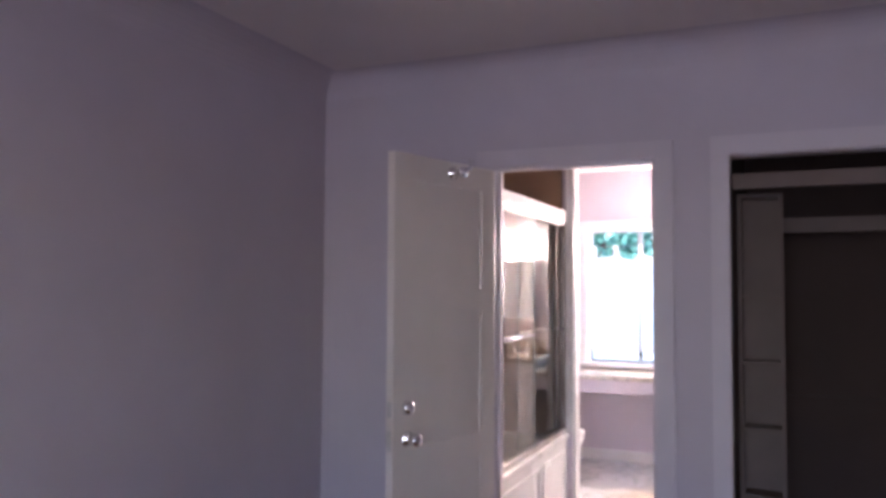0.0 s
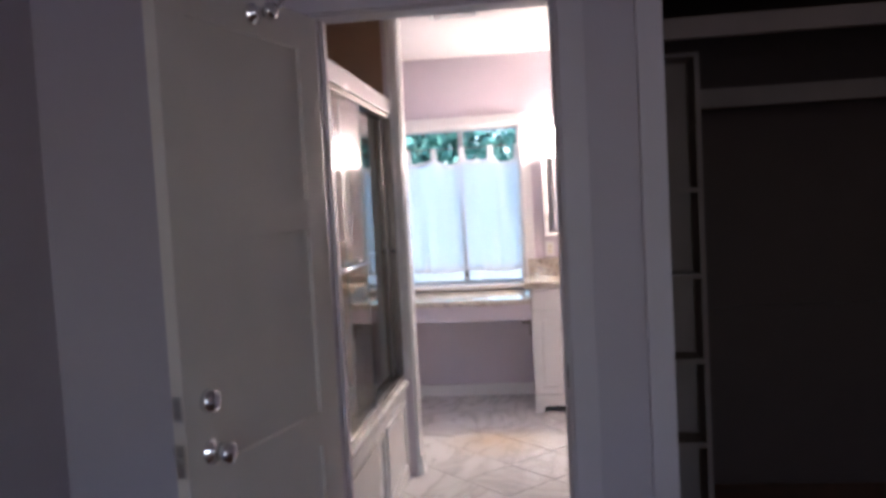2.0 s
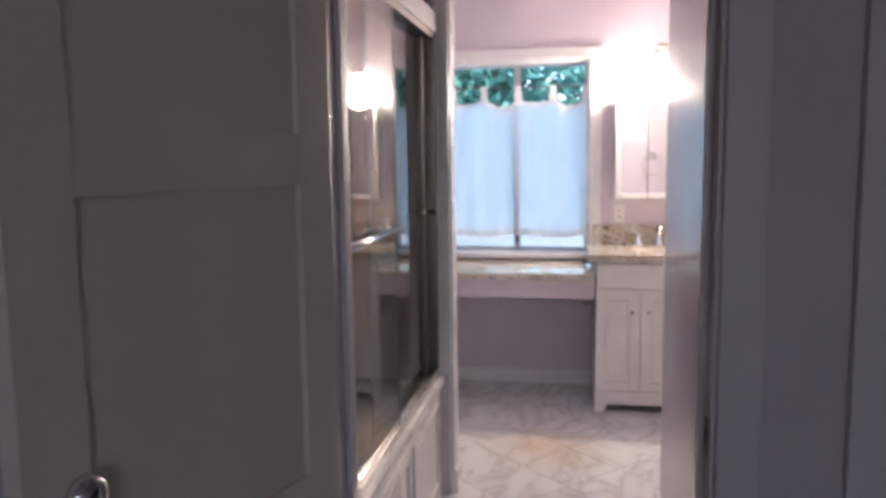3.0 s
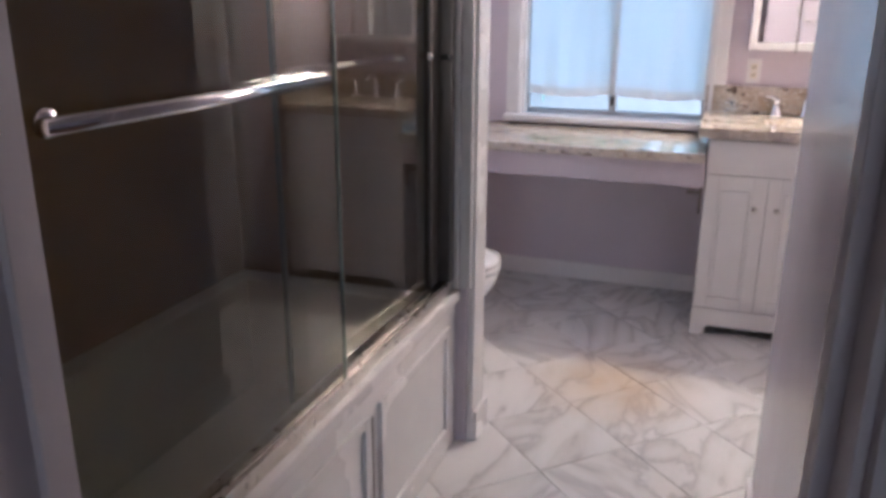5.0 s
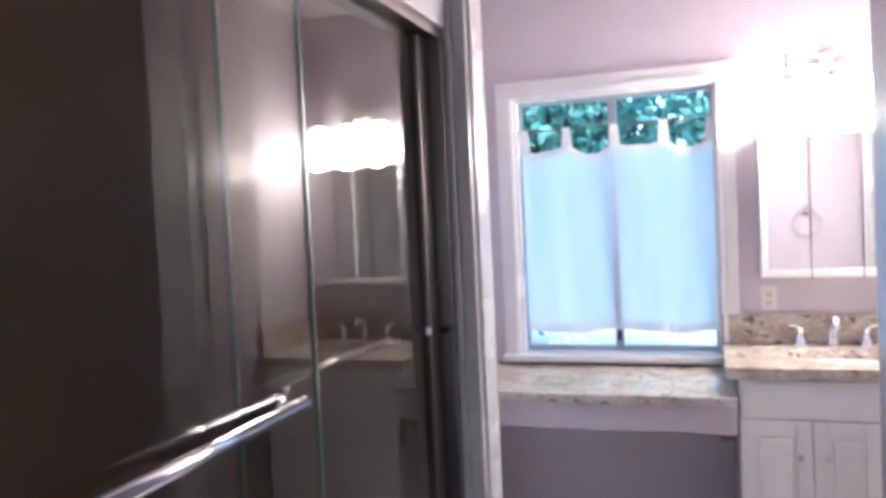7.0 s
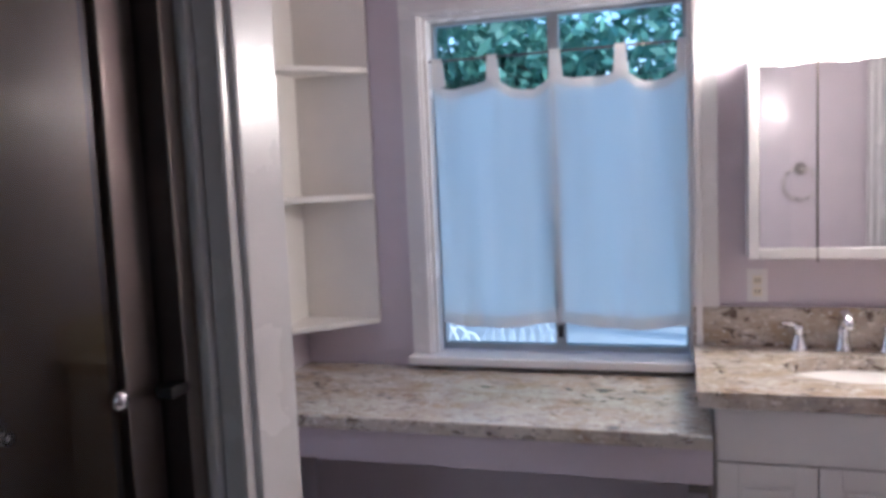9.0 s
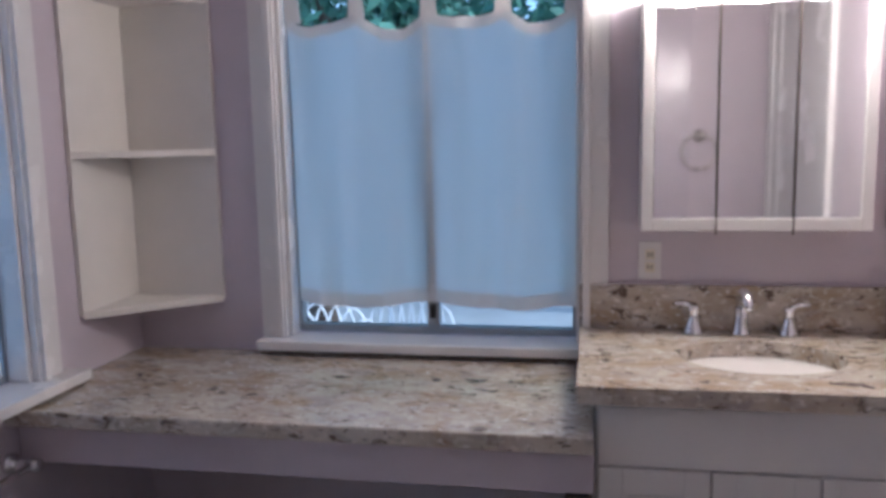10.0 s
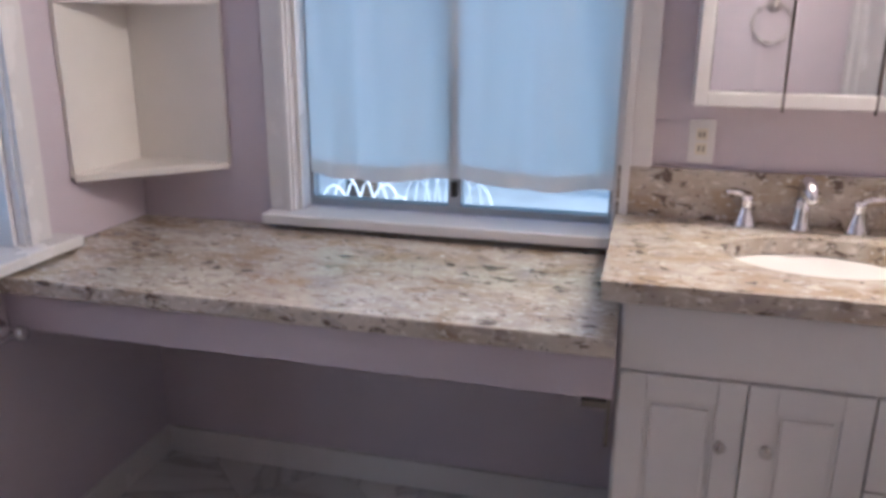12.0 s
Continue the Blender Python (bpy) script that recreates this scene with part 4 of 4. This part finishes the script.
        for dd, z in loop:
            strips.append((bm.verts.new(place(u - 0.017 - (0.008 if z < zr - 0.01 else 0), dd, z)), bm.verts.new(place(u + 0.017 + (0.008 if z < zr - 0.01 else 0), dd, z))))
        for (a, b), (c, d) in zip(strips, strips[1:]):
            bm.faces.new((a, b, d, c))
        part("tab", bm, HEMT, t)
    rod = thing("curtain_rod", place(u0, 0, zr), "thin dark metal rod across the window", "curtain rod")
    bm = bmesh.new()
    tube(bm, [place(u0 - 0.03, 0, zr), place(u1 + 0.0, 0, zr)], 0.004, 8)
    part("rod", bm, STEEL, rod, smooth=True)
    part("bracket", lathe(bmesh.new(), place(u0 - 0.028, 0.0, zr), [(0.009, -0.008), (0.011, 0), (0.009, 0.008)], "z", 12), STEEL, rod)


HEMT = cloth()
HEMT.name = "curtain_double_cotton"
HEMT.node_tree.nodes["Mix Shader"].inputs[0].default_value = 0.22
curtain("cafe_curtain", "white cotton tab-top cafe curtain over the window", lambda u, d, z: Vector((u, WY + 0.022 + d, z)), -0.606, 0.222, 0.905, 1.745, 1.81, 5, 3)
curtain("cafe_curtain", "white cotton curtain over the side window", lambda u, d, z: Vector((LX - 0.022 - d, u, z)), 4.97, 5.79, 0.83, 1.74, 1.80, 5, 8)

# ---- outside ----
tagged(part("ground", boxes((-250, -250, -0.4, 250, 250, -0.125)), PAVING), "pale sunlit patio and ground outside", "ground", kind="structure")


def tree(at, height, spread, seed, n):
    rnd = random.Random(seed)
    t = thing("tree", at, "leafy garden tree seen through the bathroom window", "tree", "garden trees")
    bm = bmesh.new()
    base = Vector(at)
    trunk_top = base + Vector((0.2, 0, height * 0.5))
    tube(bm, [base, base + Vector((0.08, 0.0, height * 0.25)), trunk_top], [0.13, 0.1, 0.08], 10)
    tips = []
    for k in range(9):
        g = rnd.uniform(0, 6.28)
        tip = trunk_top + Vector((math.cos(g) * spread * rnd.uniform(0.4, 0.8), math.sin(g) * spread * rnd.uniform(0.3, 0.7), rnd.uniform(-0.1, 0.45) * height))
        mid = trunk_top.lerp(tip, 0.5) + Vector((0, 0, 0.15))
        tube(bm, [trunk_top - Vector((0, 0, 0.1 * k * 0.5)), mid, tip], [0.06, 0.04, 0.015], 8)
        tips += [tip, mid]
    part("trunk", bm, BARK, t, smooth=True)
    verts, faces = [], []
    for _ in range(n):
        c = rnd.choice(tips) + Vector([rnd.gauss(0, spread * 0.22), rnd.gauss(0, spread * 0.2), rnd.gauss(0, height * 0.09)])
        a = Vector([rnd.gauss(0, 1) for _ in range(3)]).normalized()
        b = a.cross(Vector([rnd.gauss(0, 1) for _ in range(3)])).normalized()
        s = rnd.uniform(0.05, 0.11)
        i = len(verts)
        verts += [c - a * s, c + b * s * 0.42, c + a * s, c - b * s * 0.42]
        faces.append((i, i + 1, i + 2, i + 3))
    me = bpy.data.meshes.new("crown")
    me.from_pydata(verts, [], faces)
    me.materials.append(LEAF)
    cr = new("crown", me)
    cr.parent = t
    cr.matrix_parent_inverse = t.matrix_basis.inverted()


tree((-1.9, 10.2, -0.125), 4.0, 1.9, 1, 6500)
tree((0.9, 10.8, -0.125), 4.4, 1.9, 2, 5200)
tree((-4.2, 11.5, -0.125), 4.4, 2.2, 5, 5200)


def wire_chair(m):
    """A white wire garden chair with looped back."""
    t = thing("wire_chair", (0, 0, 0), "white enamelled wire garden chair with looped back", "garden chair", "garden chairs")
    bm = bmesh.new()
    for k in range(7):
        x = -0.21 + k * 0.07
        h = 0.64 - 0.16 * (x / 0.24) ** 2
        w = 0.09
        tube(bm, [(x + w * math.cos(g), 0.2, 0.33 + (h - 0.33) * math.sin(g)) for g in [math.pi * j / 10 for j in range(11)]], 0.007, 6)
    part("backrest", bm, WIRE, t)
    bm = bmesh.new()
    for k in range(9):
        a = -0.2 + k * 0.05
        tube(bm, [(a, -0.2, 0.33), (a, 0.2, 0.33)], 0.005, 6)
    for y in (-0.2, 0.2):
        tube(bm, [(-0.22, y, 0.33), (0.22, y, 0.33)], 0.008, 6)
    part("seat", bm, WIRE, t)
    for x, y in ((-0.2, -0.2), (0.2, -0.2), (-0.2, 0.2), (0.2, 0.2)):
        part("leg", tube(bmesh.new(), [(x * 0.9, y * 0.9, 0.33), (x * 1.15, y * 1.15, 0)], 0.01, 6), WIRE, t)
    t.matrix_basis = m
    return t


ch = wire_chair(pose(-1.12, 8.1, -0.125, 0, 0, 20))
copy_thing(ch, pose(-0.88, 8.62, -0.125, 0, 0, -15))
t = thing("garden_wall", (0, 13.5, -0.125), "low grey stucco wall at the garden's end", "garden wall")
part("masonry", boxes((-9, 13.4, -0.125, 9, 13.6, 0.9), bevel=0.02), STUCCO, t)

# ---- marble floor tiles, laid diagonally ----
floor = tagged(new("floor_bathroom"), "white grey-veined marble tiles laid diagonally", "floor", kind="structure")
PITCH, GAP = 0.318, 0.0026
half = (PITCH - GAP) / 2
bm = box(bmesh.new(), -half, -half, -0.012, half, half, 0.0)
bmesh.ops.bevel(bm, geom=[e for e in bm.edges if all(v.co.z > -0.001 for v in e.verts)], offset=0.0015, segments=1, affect="EDGES")
me = bpy.data.meshes.new("tile")
bm.to_mesh(me)
bm.free()
me.materials.append(MARBLE)
dg = math.sqrt(0.5)


def clipped(x, y):
    """A tile cut along the room's outer walls."""
    cut = bmesh.new()
    cut.from_mesh(me)
    m = pose(x, y, 0, 0, 0, 45)
    cut.transform(m)
    for co, no in (((LX, 0, 0), (-1, 0, 0)), ((RX, 0, 0), (1, 0, 0)), ((0, WY, 0), (0, 1, 0)), ((0, BY1 + 0.03, 0), (0, -1, 0))):
        bmesh.ops.bisect_plane(cut, geom=cut.verts[:] + cut.edges[:] + cut.faces[:], plane_co=co, plane_no=no, clear_outer=True)
    cut.transform(m.inverted())
    data = bpy.data.meshes.new("tile")
    cut.to_mesh(data)
    cut.free()
    data.materials.append(MARBLE)
    return data if len(data.polygons) > 1 else None


for i in range(-14, 15):
    for j in range(-14, 15):
        a, b = (i + 0.5) * PITCH, (j + 0.5) * PITCH
        x, y = -0.095 + dg * (a - b), 4.556 + dg * (a + b)
        r = 0.23
        if not (LX - r < x < RX + r and BY1 + 0.03 - r < y < WY + r):
            continue
        if y < BLY - 0.1 and (x > BLX + 0.1 or x < TX - 0.25):
            continue
        inside = LX + r < x < RX - r and BY1 + 0.03 + r < y < WY - r
        data = me if inside else clipped(x, y)
        if data is None:
            continue
        o = new("tile", data)
        o.matrix_basis = pose(x, y, random.uniform(-0.0004, 0.0004), 0, 0, 45)
        o.parent = floor
